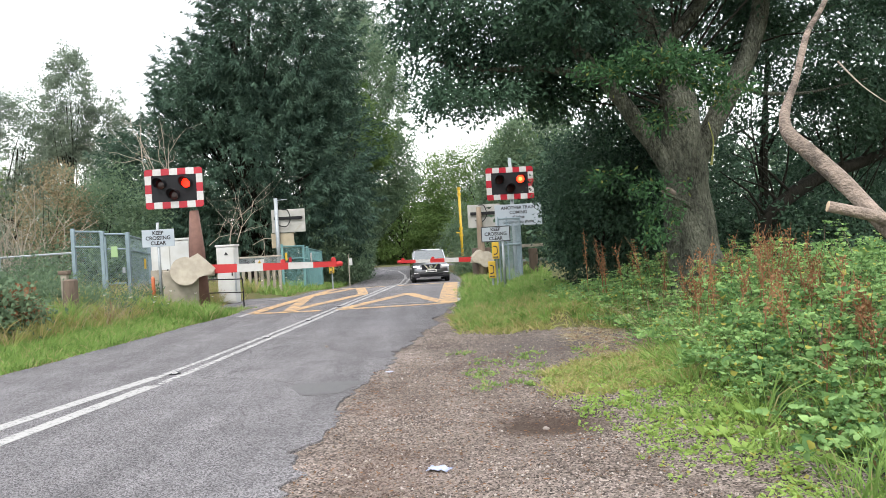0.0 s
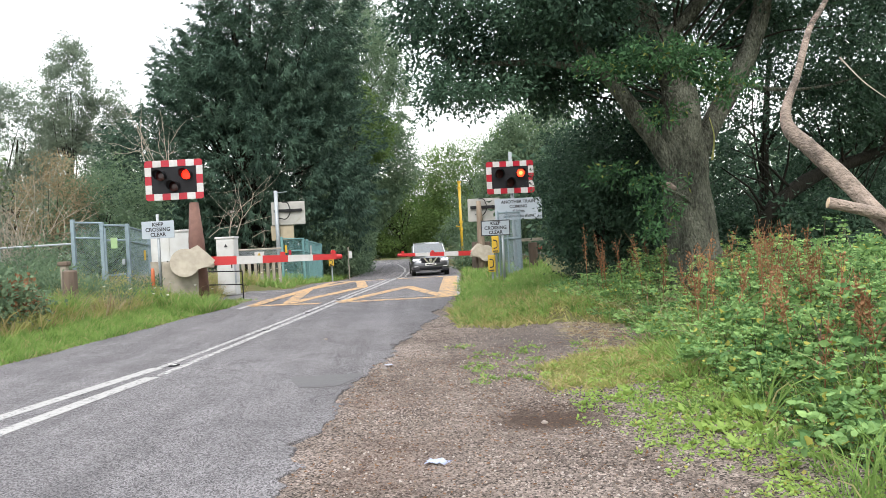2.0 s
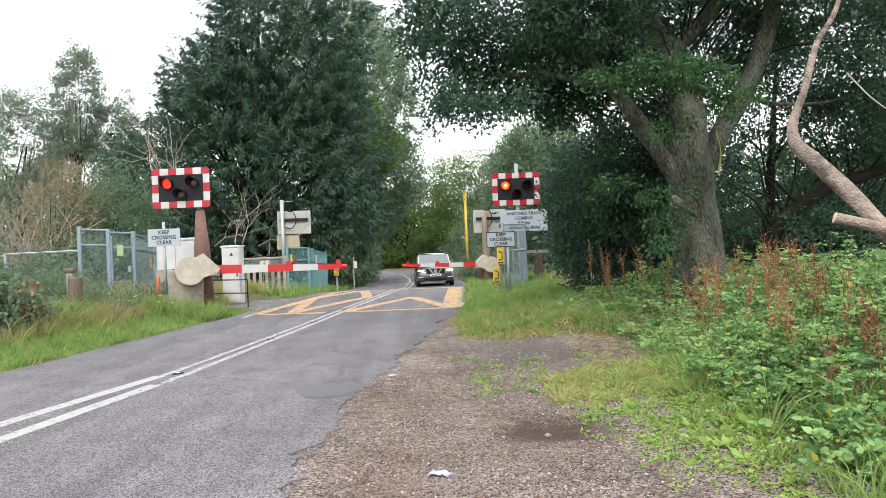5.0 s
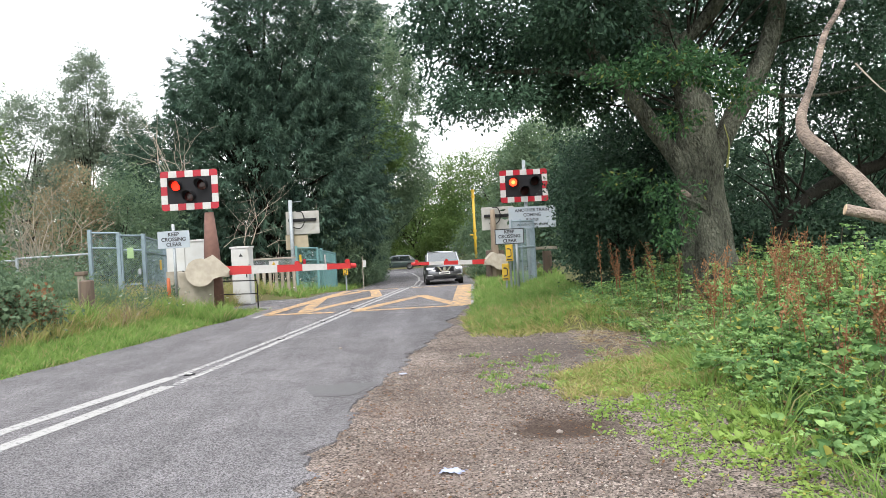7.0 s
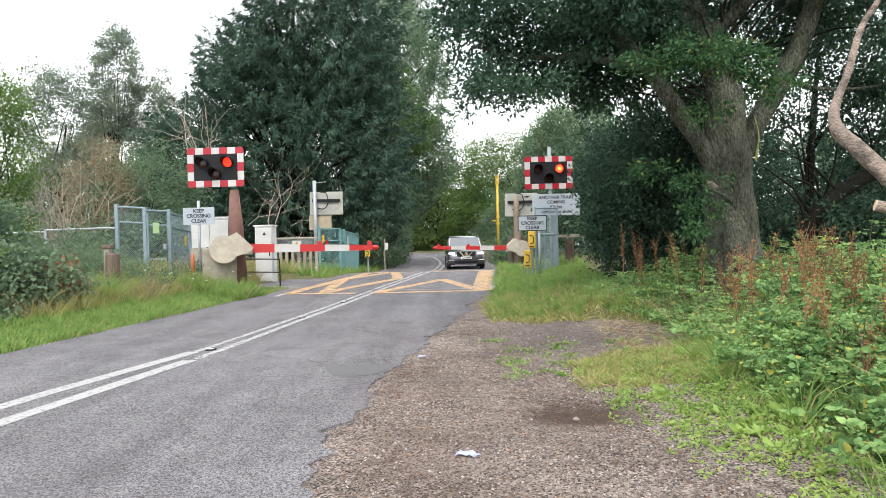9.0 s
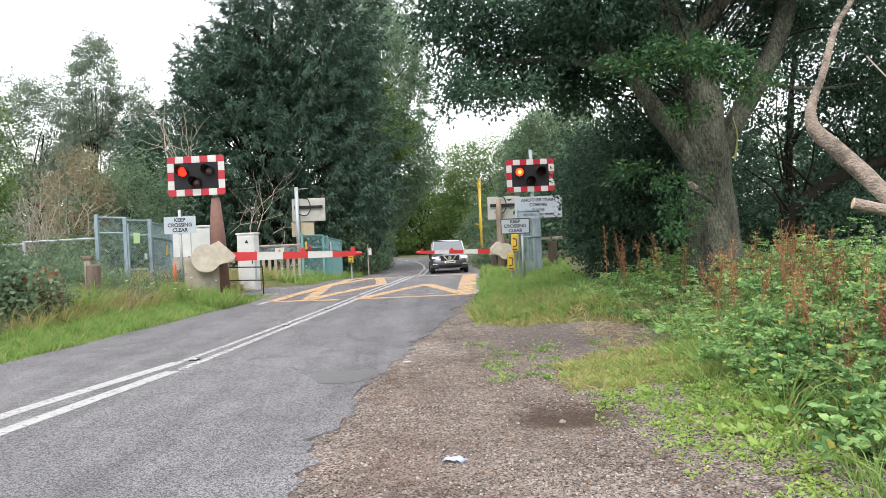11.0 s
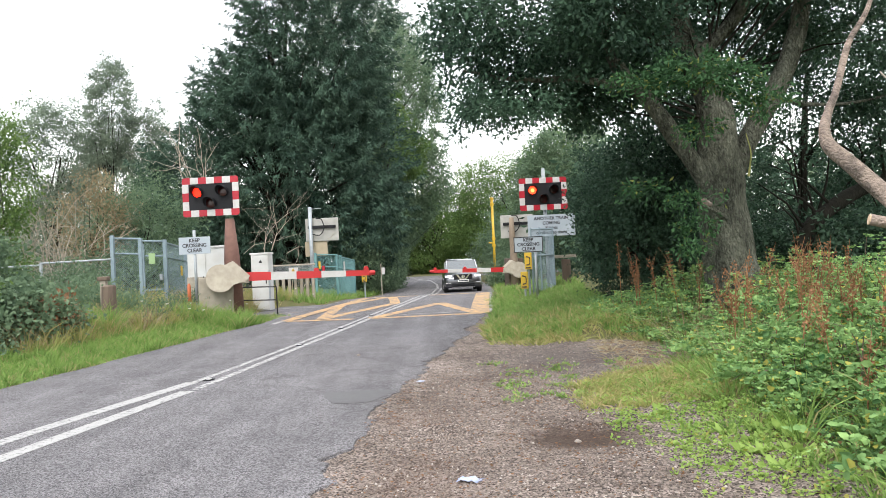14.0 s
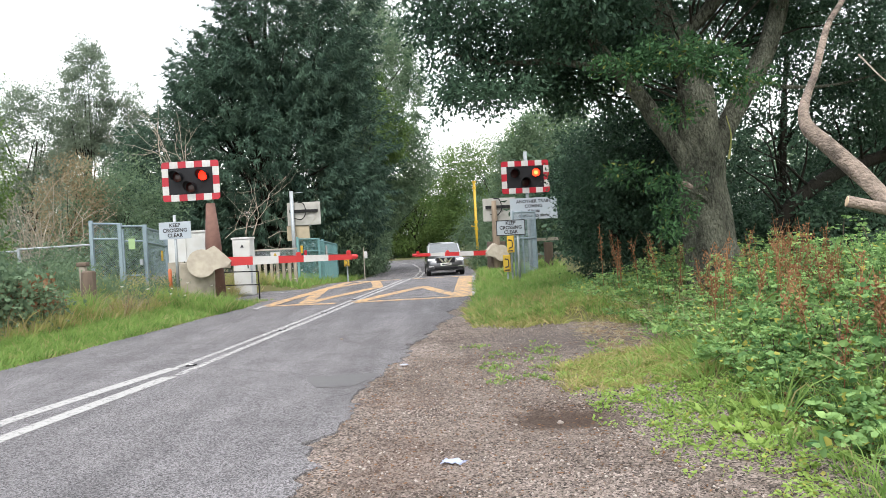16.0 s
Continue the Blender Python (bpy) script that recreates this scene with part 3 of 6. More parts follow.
def ribbon(name, pts, width, mat, label, lift=0.004, dash=None, cols=1):
    """Paint laid along a line on the road."""
    bm = bmesh.new()
    p = [Vector((x, y, 0)) for x, y in pts]
    fine = []
    for a, b in zip(p, p[1:]):
        n = max(int((b - a).length / 0.25), 1)
        fine += [a.lerp(b, i / n) for i in range(n)]
    fine.append(p[-1])
    last = None
    run = 0.0
    for i, q in enumerate(fine):
        d = (fine[min(i + 1, len(fine) - 1)] - fine[max(i - 1, 0)]).normalized()
        s = Vector((-d.y, d.x, 0)) * width / 2
        w = 1 + 0.08 * noise.noise(q * 2.3)
        z = float(prof(q.y)) + lift
        row = [bm.verts.new((q.x - s.x * w, q.y - s.y * w, z)), bm.verts.new((q.x + s.x * w, q.y + s.y * w, z))]
        if last and not (dash and (run % (dash[0] + dash[1])) > dash[0]):
            bm.faces.new((last[0], row[0], row[1], last[1]))
        if i:
            run += (q - fine[i - 1]).length
        last = row
    bmesh.ops.delete(bm, geom=[v for v in bm.verts if not v.link_faces], context="VERTS")
    ext = bmesh.ops.extrude_face_region(bm, geom=bm.faces[:])
    bmesh.ops.translate(bm, vec=(0, 0, -0.003), verts=[v for v in ext["geom"] if isinstance(v, bmesh.types.BMVert)])
    return tagged(part(name, bm, mat), label, "road marking", kind="structure")


LINE_L = [(-3.79, 10.6), (-3.2, 14.6), (-2.47, 20), (-1.88, 25), (-1.45, 31), (-1.42, 43)]
LINE_R1 = [(-7.1, -10), (-4.2, 6.6), (-3.62, 9.9)]
LINE_R2 = [(-3.56, 10.0), (-3.04, 14.2), (-2.26, 20), (-1.66, 25), (-1.2, 31), (-1.14, 43)]
ribbon("road_marking", [(-7.06, -6), (-4.46, 7.95), (-3.81, 10.6)], 0.2, M_LINE, "thick solid white line beside the road's middle")
ribbon("road_marking", LINE_L, 0.1, M_LINE_WORN, "solid white line along the middle of the road")
ribbon("road_marking", LINE_R1, 0.2, M_LINE, "thick solid white line along the middle of the road")
ribbon("road_marking", LINE_R2, 0.12, M_LINE_WORN, "worn thin white line along the middle of the road")
ribbon("road_marking", [(-1.35, 43), (-1.6, 50), (-2.4, 60), (-4.4, 70)], 0.14, M_LINE, "white line round the far bend")
EDGE_L = [(-4.75, 19.0), (-4.45, 21), (-4.05, 25), (-3.75, 29), (-3.5, 33)]
ribbon("road_marking", EDGE_L, 0.15, M_LINE, "worn white edge line over the crossing")
ribbon("road_marking", [(0.72, 19.7), (0.95, 25), (1.08, 30)], 0.1, M_LINE_WORN, "worn white dashed edge line", dash=(0.9, 0.5))
ribbon("road_marking", [(-1.6, 20.05), (0.4, 19.95)], 0.08, M_LINE_WORN, "thin worn white stop line")
for a, b in (((-6.2, 22.3), (-4.9, 22.1)), ((-6.0, 24.6), (-4.6, 24.4))):
    ribbon("road_marking", [a, b], 0.1, M_LINE_WORN, "worn white line on the footway")


def box_uv(u, v, side):
    """A place in the left (0) or right (1) half of the hatched box."""
    y = 19.35 + v * 10.2 + (0.25 * (1 - u) if side == 0 else 0)
    mid = np.interp(y, [14.6, 20, 25, 31], [-3.33, -2.55, -1.95, -1.5])
    lo, hi = (np.interp(y, [19, 25, 33], [-4.6, -3.9, -3.4]), mid - 0.15) if side == 0 else (mid + 0.35, np.interp(y, [19, 29.5], [0.45, 0.85]))
    return float(lo + (hi - lo) * u), float(y)


for side in (0, 1):
    hatch = [((0, 0), (1, 0)), ((0, 1), (1, 1))] + ([((0, 0.5), (0.5, 0.02)), ((0.5, 0.02), (1, 0.5)), ((1, 0.5), (0.5, 0.98)), ((0.5, 0.98), (0, 0.5))] if side == 0 else [((0, 0), (0.45, 0.42)), ((0.45, 0.42), (0.98, 0.0))] )
    hatch.append(((0, 0), (0, 1)) if side == 0 else ((0.98, 0), (0.98, 1)))
    for a, b in hatch:
        pts = [box_uv(a[0] + (b[0] - a[0]) * s, a[1] + (b[1] - a[1]) * s, side) for s in np.linspace(0, 1, 9)]
        wide = 0.5 if a[0] == b[0] == 0.98 else 0.34
        ribbon("road_marking", pts, wide, M_HATCH, "worn orange-yellow hatched box marking on the crossing", lift=0.005 + 0.0012 * hatch.index((a, b)))

# flush rails of the two tracks over the road
for y0 in (22.6, 24.04, 26.0, 27.44):
    bm = bmesh.new()
    tube([(-30, y0 - 9.0, prof(25) + 0.2 - 0.05), (-5.4, y0 - 1.6, 0.2), (1.4, y0 + 0.5, 0.2), (25, y0 + 7.5, 0.2)], 0.035, 6, bm)
    for v in bm.verts:
        v.co.z -= 0.032
    tagged(part("rail", bm, M_RAIL), "rusty steel rail laid flush across the road", "rail", "railway rails", "structure")

# smooth patch of newer asphalt at the road's edge
bm = bmesh.new()
ring = [bm.verts.new((-1.3 + 0.4 * math.cos(a) * (1 + 0.2 * math.sin(3 * a)), 9.1 + 0.6 * math.sin(a) * (1 + 0.15 * math.cos(2 * a)), float(prof(9)) + 0.003)) for a in np.linspace(0, 2 * math.pi, 24, endpoint=False)]
ext = bmesh.ops.extrude_face_region(bm, geom=[bm.faces.new(ring)])
bmesh.ops.translate(bm, vec=(0, 0, -0.01), verts=[v for v in ext["geom"] if isinstance(v, bmesh.types.BMVert)])
tagged(part("road_patch", bm, M_PATCH), "smooth dark asphalt repair patch in the road", "road patch", kind="structure")

for x, y in ((-3.62, 10.75), (-3.1, 14.4), (-2.75, 17.2), (-2.42, 20.2)):
    cat = thing("cat_eye", pose(x, y, float(prof(y)), 0, 0, -10), "dark iron road stud between the white lines", "road stud", "road studs")
    part("housing", box(0, 0, 0.006, 0.1, 0.15, 0.018, 0.006), M_BLACK, cat)
    part("insert", box(0, 0, 0.016, 0.06, 0.06, 0.01, 0.003), M_WHITEREF, cat)


# ---- crossing equipment ----
def signal(m, post, post_radii, post_mat, lit_mat, label):
    """Red and white bordered board with two red lamps over an amber one, all hooded; it faces -y."""
    s = thing("crossing_signal", m, label, "level crossing signal", "crossing signals facing the approach")
    part("post", tube(post, post_radii, 14), post_mat, s, smooth=True)
    w, h, t = 1.52, 1.03, 0.17
    part("backboard", box(0, 0, 0, w - 0.04, 0.03, h - 0.04, 0.012), M_BLACK, s)
    nx, nz = 7, 3
    cw, ch = w / nx, (h - 2 * t) / nz
    for k in range(nx):
        for zc in (h / 2 - t / 2, -h / 2 + t / 2):
            red = k % 2 == 0
            xc = -w / 2 + cw * (k + 0.5)
            bm = box(xc, -0.021, zc, cw, 0.012, t, 0.003)
            if k in (0, nx - 1):
                bm.free()
                q, sx, sz = 0.07, (-1 if k == 0 else 1), (1 if zc > 0 else -1)
                arc = [(xc + sx * (cw / 2 - q + q * math.sin(a)), zc + sz * (t / 2 - q + q * math.cos(a))) for a in np.linspace(0, math.pi / 2, 7)]
                bm = prism([(xc - sx * cw / 2, zc + sz * t / 2)] + arc + [(xc + sx * cw / 2, zc - sz * t / 2), (xc - sx * cw / 2, zc - sz * t / 2)], -0.027, -0.015)
            part("red_chequer" if red else "white_chequer", bm, M_RED if red else M_WHITEREF, s)
    for k in range(nz):
        for xc in (-w / 2 + t / 2, w / 2 - t / 2):
            red = k % 2 == 1
            part("red_chequer" if red else "white_chequer", box(xc, -0.021, -h / 2 + t + ch * (k + 0.5), t, 0.012, ch, 0.003), M_RED if red else M_WHITEREF, s)
    for x, z in ((-0.34, 0.12), (0.34, 0.12), (0.0, -0.17)):
        bm = bmesh.new()
        n = 20
        rings = []
        for y, r in ((-0.02, 0.155), (-0.36, 0.15), (-0.36, 0.138), (-0.06, 0.14)):
            rings.append([bm.verts.new((x + r * math.cos(a), y * (0.55 + 0.45 * math.sin(a) * 1.0) if y < -0.3 else y, z + r * math.sin(a))) for a in np.linspace(-0.55, math.pi + 0.55, n)])
        for a, b in zip(rings, rings[1:]):
            for k in range(n - 1):
                bm.faces.new((a[k], a[k + 1], b[k + 1], b[k]))
        part("hood", bm, M_BLACK, s, smooth=True)
        part("lens", tube([(x, -0.018, z), (x, -0.045, z), (x, -0.055, z)], [0.135, 0.13, 0.06], 20), M_LENS, s, "dark unlit round lens")
    part("bracket", box(0, 0.06, 0.05, 0.9, 0.06, 0.08, 0.008), M_BLACK, s)
    return part("lit_lamp", tube([(0, 0, 0), (0, -0.012, 0), (0, -0.02, 0)], [0.122, 0.116, 0.07], 24), lit_mat, s, "glowing red lamp lens")


lamp_left = signal(pose(-6.48, 20.05, 3.51, 0, 0, -3), [(0.42, 0.16, -0.6), (0.43, 0.17, -1.6), (0.45, 0.18, -3.25)], [0.115, 0.2, 0.25], M_RUSTPOST, M_LIT, "red and white bordered signal board on a red-brown post")
lamp_right = signal(pose(2.73, 24.5, 3.48, 0, 0, 2), [(0.05, 0.12, 0.82), (0.06, 0.12, -1.6), (0.08, 0.12, -3.4)], [0.055, 0.055, 0.06], M_GALV, M_LITHOT, "red and white bordered signal board on a grey steel post")


part("core", tube([(0, -0.02, 0), (0, -0.026, 0), (0, -0.03, 0)], [0.058, 0.052, 0.03], 20), M_CORE, lamp_right, "dazzling yellow-white middle of the lamp")


def plate_sign(m, w, h, lines, post_top, post_bottom, label, black_border=False, tall=0.11, post_x=0.0):
    s = thing("road_sign", m, label, "sign")
    part("plate", box(0, 0, 0, w, 0.02, h, 0.006), M_SIGN, s)
    e = 0.012
    for cx, cz, sx, sz in ((0, h / 2 - e, w, 2 * e), (0, -h / 2 + e, w, 2 * e), (-w / 2 + e, 0, 2 * e, h - 4 * e), (w / 2 - e, 0, 2 * e, h - 4 * e)):
        if black_border:
            part("border", box(cx, -0.0125, cz, sx, 0.005, sz, 0), M_LETTER, s)
    for i, t in enumerate(lines):
        z = (len(lines) / 2 - i - 0.5) * h / len(lines) * 0.88
        words(t, tall * 0.84, M_LETTER, s, pose(0, -0.0125, z), 0.004)
    if post_bottom is not None:
        part("post", tube([(post_x, 0.05, post_top), (post_x, 0.05, post_bottom)], 0.038, 10), M_GALV, s, smooth=True)
    return s


KEEP = ["KEEP", "CROSSING", "CLEAR"]
plate_sign(pose(-6.85, 19.7, 2.23, 0, 0, -2), 0.83, 0.44, KEEP, 0.4, -1.85, "pale grey sign with black words on a steel post", tall=0.158, post_x=-0.02)
plate_sign(pose(1.95, 21.9, 1.86, 0, 0, 2), 0.83, 0.44, KEEP, 0.1, -1.6, "pale grey sign with black words and a black border", True, tall=0.158, post_x=0.2)
plate_sign(pose(2.93, 24.36, 2.46, 0, 0, 2), 1.5, 0.68, ["ANOTHER TRAIN", "COMING", "if lights", "continue to show"], 0.1, None, "wide pale grey warning sign with black words below the signal", tall=0.165)


def barrier(m, length, flip, label, taper=(0.235, 0.14)):
    """Half barrier: machine pedestal, counterweight cheeks, striped boom with red lamps; the boom points to +x (or -x)."""
    b = thing("barrier", m, label, "level crossing barrier", "half barriers")
    f = -1 if flip else 1
    part("pedestal", box(-0.72 * f, 0.5, -0.6, 0.86, 0.7, 1.2, 0.03) if not flip else box(0.62, 0.5, -0.3, 0.72, 0.6, 1.6, 0.05), M_CONC if not flip else M_STUMP, b, "weathered machine housing")
    cheek = [(-0.62 + 0.36 * math.cos(a), -0.02 + 0.36 * math.sin(a)) for a in np.linspace(math.radians(70), math.radians(330), 16)] + [(-0.12, -0.14), (0.0, -0.13), (0.12, 0.02), (-0.08, 0.22), (-0.3, 0.42)]
    cheek = [(x * f, z) for x, z in cheek]
    for y in (-0.12, 0.12):
        bm = prism(cheek, y - 0.05, y + 0.05)
        part("counterweight", bm, M_WEIGHT, b, "lichen-spotted cream counterweight plate")
    part("boom_clamp", box(-0.1 * f, 0, -0.1, 0.4, 0.16, 0.13, 0.012), M_WEIGHT, b)
    n = 5
    for k in range(n):
        x0, x1 = length * k / n, length * (k + 1) / n
        h0, h1 = (taper[0] + (taper[1] - taper[0]) * q / n for q in (k, k + 1))
        bm = prism([(x0 * f, -h0 / 2), (x1 * f, -h1 / 2), (x1 * f, h1 / 2), (x0 * f, h0 / 2)], -0.045, 0.045)
        part("boom_band", bm, M_ARMRED if k % 2 == 0 else M_WHITEREF, b, "red band of the boom" if k % 2 == 0 else "white band of the boom")
    for x in (length * 0.56, length * 0.97):
        part("boom_lamp", tube([(x * f, -0.05, taper[1] / 2 + 0.05), (x * f, 0.05, taper[1] / 2 + 0.05)], 0.065, 12), M_ARMRED, b, "small round red lamp on the boom")
    part("tip_lamp", tube([((length - 0.02) * f, 0, 0), ((length + 0.14) * f, 0, 0)], [0.075, 0.06], 12), M_ARMRED, b, "red lamp at the boom's tip")
    return b


barrier(pose(-5.62, 19.85, 1.36, 0, 1.2, 18.5), 3.3, False, "half barrier lowered over the near lane, cream weights")
barrier(pose(1.95, 34.3, 0.94, 0, 1.5, 16), 3.3, True, "half barrier lowered over the far lane, cream weights", taper=(0.22, 0.12))


def back_signal(m, post_pts, post_r, post_mat, label, low_board):
    """The rear of a signal for the other approach."""
    s = thing("crossing_signal", m, label, "level crossing signal", "crossing signals seen from behind")
    part("backboard", box(0, 0, 0, 1.48, 0.04, 1.04, 0.03), M_BACKBOARD, s)
    part("rail_bracket", box(0, -0.07, 0.12, 1.25, 0.09, 0.13, 0.01), M_BLACK, s)
    part("post", tube(post_pts, post_r, 12), post_mat, s, smooth=True)
    pts, rad = smooth_line([(-0.25, -0.14, 0.5), (0.0, -0.16, 0.45), (0.1, -0.16, 0.05), (-0.1, -0.14, -0.25), (-0.42, -0.12, -0.2)], [0.022] * 5, 6)
    part("cable", tube(pts, rad, 6), M_BLACK, s, smooth=True)
    if low_board:
        part("lower_board", box(-0.3, 0.06, -0.86, 1.0, 0.03, 0.66, 0.01), M_BEIGE, s, "beige back of a second sign")
        part("aerial", tube([(-0.5, -0.08, 0.93), (0.0, -0.1, 0.96)], 0.015, 6), M_GALV, s)
    return s


back_signal(pose(-6.17, 34.5, 3.14, 0, 0, 4), [(-0.5, -0.14, 1.02), (-0.5, -0.14, -3.2)], 0.085, M_GALV, "grey back of a signal on a galvanised pole", True)
back_signal(pose(2.62, 34.75, 2.86, 0, 0, 2), [(-0.25, -0.16, 0.4), (-0.25, -0.16, -0.3), (-0.22, -0.16, -1.5), (-0.2, -0.16, -2.95)], [0.1, 0.13, 0.17, 0.2], M_TIMBER, "grey back of a signal on a weathered timber post", False)


def cabinet(m, w, d, h, label, mat=M_WHITE, doors=1, base=None):
    c = thing("equipment_cabinet", m, label, "equipment cabinet")
    part("body", box(0, 0, h / 2, w, d, h, 0.015), mat, c)
    part("lid", box(0, 0, h + 0.03, w + 0.06, d + 0.06, 0.06, 0.015), mat, c)
    for k in range(doors):
        dw = w / doors
        door = part("door", box(-w / 2 + dw * (k + 0.5), -d / 2 - 0.012, h / 2, dw - 0.04, 0.024, h - 0.1, 0.006), mat, c)
        part("handle", box(-w / 2 + dw * (k + 0.85), -d / 2 - 0.035, h * 0.52, 0.03, 0.03, 0.14, 0.006), M_BLACK, door)
    if base:
        part("base", box(0, 0, base / 2, w + 0.05, d + 0.05, base, 0.01), M_CONC, c, "weathered concrete base")
    return c


cab = cabinet(pose(-6.29, 24.2, 0.22, 0, 0, -4), 0.56, 0.45, 1.76, "tall narrow white equipment cabinet on the verge")
part("warning_plate", prism([(-0.02, 1.5), (0.1, 1.5), (0.04, 1.6)], -0.27, -0.262), M_LETTER, cab)
part("lock_box", box(0.3, -0.26, 0.8, 0.05, 0.05, 0.9, 0.005), M_GALV, cab)
cabinet(pose(-7.2, 22.0, 0.4, 0, 0, -3), 1.1, 0.7, 1.8, "wide white equipment cabinet on a concrete base", doors=2, base=1.0)


def chain_link(bm, a, b, h, pitch=0.07, r=0.0032):
    """Diagonal wires between two feet a and b, h high."""
    a, b = Vector(a), Vector(b)
    L = (b - a).length
    d = (b - a) / L
    up = Vector((0, 0, 1))
    nrm = d.cross(up) * r
    for sgn in (1, -1):
        s = -h
        while s < L + h:
            x0, x1 = s, s + h
            z0, z1 = 0.0, h
            lo, hi = max(x0, 0), min(x1, L)
            if hi > lo + 0.02:
                za, zb = (lo - x0), (hi - x0)
                if sgn < 0:
                    za, zb = h - za, h - zb
                p, q = a + d * lo + up * za, a + d * hi + up * zb
                t = (q - p).normalized().cross(nrm.normalized()) * r
                vs = [bm.verts.new(c) for c in (p + nrm, p - nrm * 0.5 + t, p - nrm * 0.5 - t, q + nrm, q - nrm * 0.5 + t, q - nrm * 0.5 - t)]
                for i in range(3):
                    j = (i + 1) % 3
                    bm.faces.new((vs[i], vs[j], vs[j + 3], vs[i + 3]))
            s += pitch


def mesh_fence(points, heights, mat, label, zs, rails=(0.98,), post_r=0.045, pitch=0.07, wire=0.0035, square=True):
    f = thing("mesh_fence", pose(0, 0, 0), label, "fence")
    for (x, y), h, z in zip(points, heights, zs):
        bm = box(x, y, z + h / 2 + 0.02, post_r * 2, post_r * 2, h + 0.04, 0.008) if square else tube([(x, y, z), (x, y, z + h)], post_r, 8)
        part("post", bm, mat, f)
    for (p, q, h, z, z2) in zip(points, points[1:], heights, zs, zs[1:]):
        for r in rails:
            part("rail", tube([(*p, z + h * r), (*q, z2 + h * r)], 0.028, 6), mat, f)
        bm = bmesh.new()
        chain_link(bm, (*p, z + 0.02), (*q, z2 + 0.02), h * 0.98, pitch, wire)
        part("wire_mesh", bm, mat, f)
    return f


cage = mesh_fence([(-9.82, 21.5), (-9.02, 21.5), (-8.42, 21.75), (-8.85, 24.6)], [2.15, 2.08, 2.05, 1.95], M_GALVBLUE, "blue-grey steel mesh cage with a gate on the verge", [0.5, 0.45, 0.42, 0.3], rails=(0.98, 0.78), pitch=0.06, wire=0.0024, post_r=0.05)
part("gate_frame", box(-8.72, 21.55, 1.1, 0.56, 0.05, 0.05, 0.006), M_GALVBLUE, cage)
part("gate_stile", box(-8.95, 21.5, 1.45, 0.06, 0.05, 1.9, 0.006), M_GALVBLUE, cage)
part("lock", box(-8.5, 21.6, 1.45, 0.08, 0.08, 0.16, 0.008), M_GALV, cage)
part("notice", box(-8.70, 21.48, 1.98, 0.18, 0.012, 0.3, 0.004), M_GREENSIGN, cage, "small green and white notice")
part("tag", box(-8.5, 23.2, 1.6, 0.012, 0.14, 0.3, 0.004), M_YELLOW, cage, "small yellow tag")
rail = mesh_fence([(-18.5, 21.9), (-15.0, 21.8), (-12.0, 21.7), (-9.87, 21.6)], [1.5, 1.5, 1.55, 1.6], M_GALV, "galvanised rail fence with wire mesh along the railway", [0.45, 0.45, 0.48, 0.5], pitch=0.11, wire=0.0016, square=False)

teal = mesh_fence([(-5.68, 30.0), (-5.02, 31.0), (-4.95, 31.6), (-4.87, 35.0)], [1.85, 1.8, 1.78, 1.72], M_TEAL, "teal painted steel mesh enclosure beside the far track", [0.15, 0.12, 0.1, -0.05], rails=(0.98, 0.72), pitch=0.05, wire=0.004)
part("notice", box(-5.55, 30.1, 1.55, 0.1, 0.02, 0.3, 0.004, turn=(0, 0, 50)), M_YELLOW, teal, "small yellow notice")
part("notice", box(-5.43, 30.25, 1.38, 0.13, 0.02, 0.26, 0.004, turn=(0, 0, 50)), M_RED, teal, "small red notice")
part("notice", box(-4.9, 32.2, 1.45, 0.02, 0.35, 0.4, 0.004), M_WHITEREF, teal, "small white notice")

low = thing("low_fence", pose(0, 0, 0), "low wire fence on grey concrete posts by the track", "fence")
for k in range(9):
    x, y = -6.95 + 0.19 * k, 27.0 + 0.13 * k
    part("post", box(x, y, 0.72, 0.1, 0.1, 1.1, 0.01), M_CONC, low)
part("top_rail", tube([(-7.0, 27.0, 1.6), (-5.35, 28.1, 1.6)], 0.03, 6), M_CONC, low)
bm = bmesh.new()
chain_link(bm, (-7.0, 26.95, 1.2), (-5.35, 28.05, 1.2), 0.38, 0.06, 0.005)
part("wire_mesh", bm, M_GALV, low)
warn = thing("warning_sign", pose(-6.0, 27.35, 1.35, 0, 0, 8), "yellow triangular electrical warning sign on a fence", "sign")
part("plate", prism([(-0.16, -0.14), (0.16, -0.14), (0.16, 0.16), (-0.16, 0.16)], 0, 0.01), M_WHITEREF, warn)
part("triangle", prism([(-0.14, -0.11), (0.14, -0.11), (0.0, 0.14)], -0.008, 0), M_YELLOW, warn)
part("bolt_mark", prism([(-0.015, -0.07), (0.03, 0.0), (0.0, 0.0), (0.015, 0.07), (-0.03, 0.01), (0.0, 0.01)], -0.014, -0.008), M_LETTER, warn)

hoop = thing("handrail", pose(0, 0, 0), "thin black hoop rail beside the footway", "rail")
part("hoop", tube([(-6.35, 22.1, 0.3), (-6.35, 22.1, 1.03), (-5.36, 22.1, 1.0), (-5.36, 22.1, 0.2)], 0.022, 6), M_BLACK, hoop)
part("mid_rail", tube([(-6.35, 22.1, 0.65), (-5.36, 22.1, 0.62)], 0.016, 6), M_BLACK, hoop)

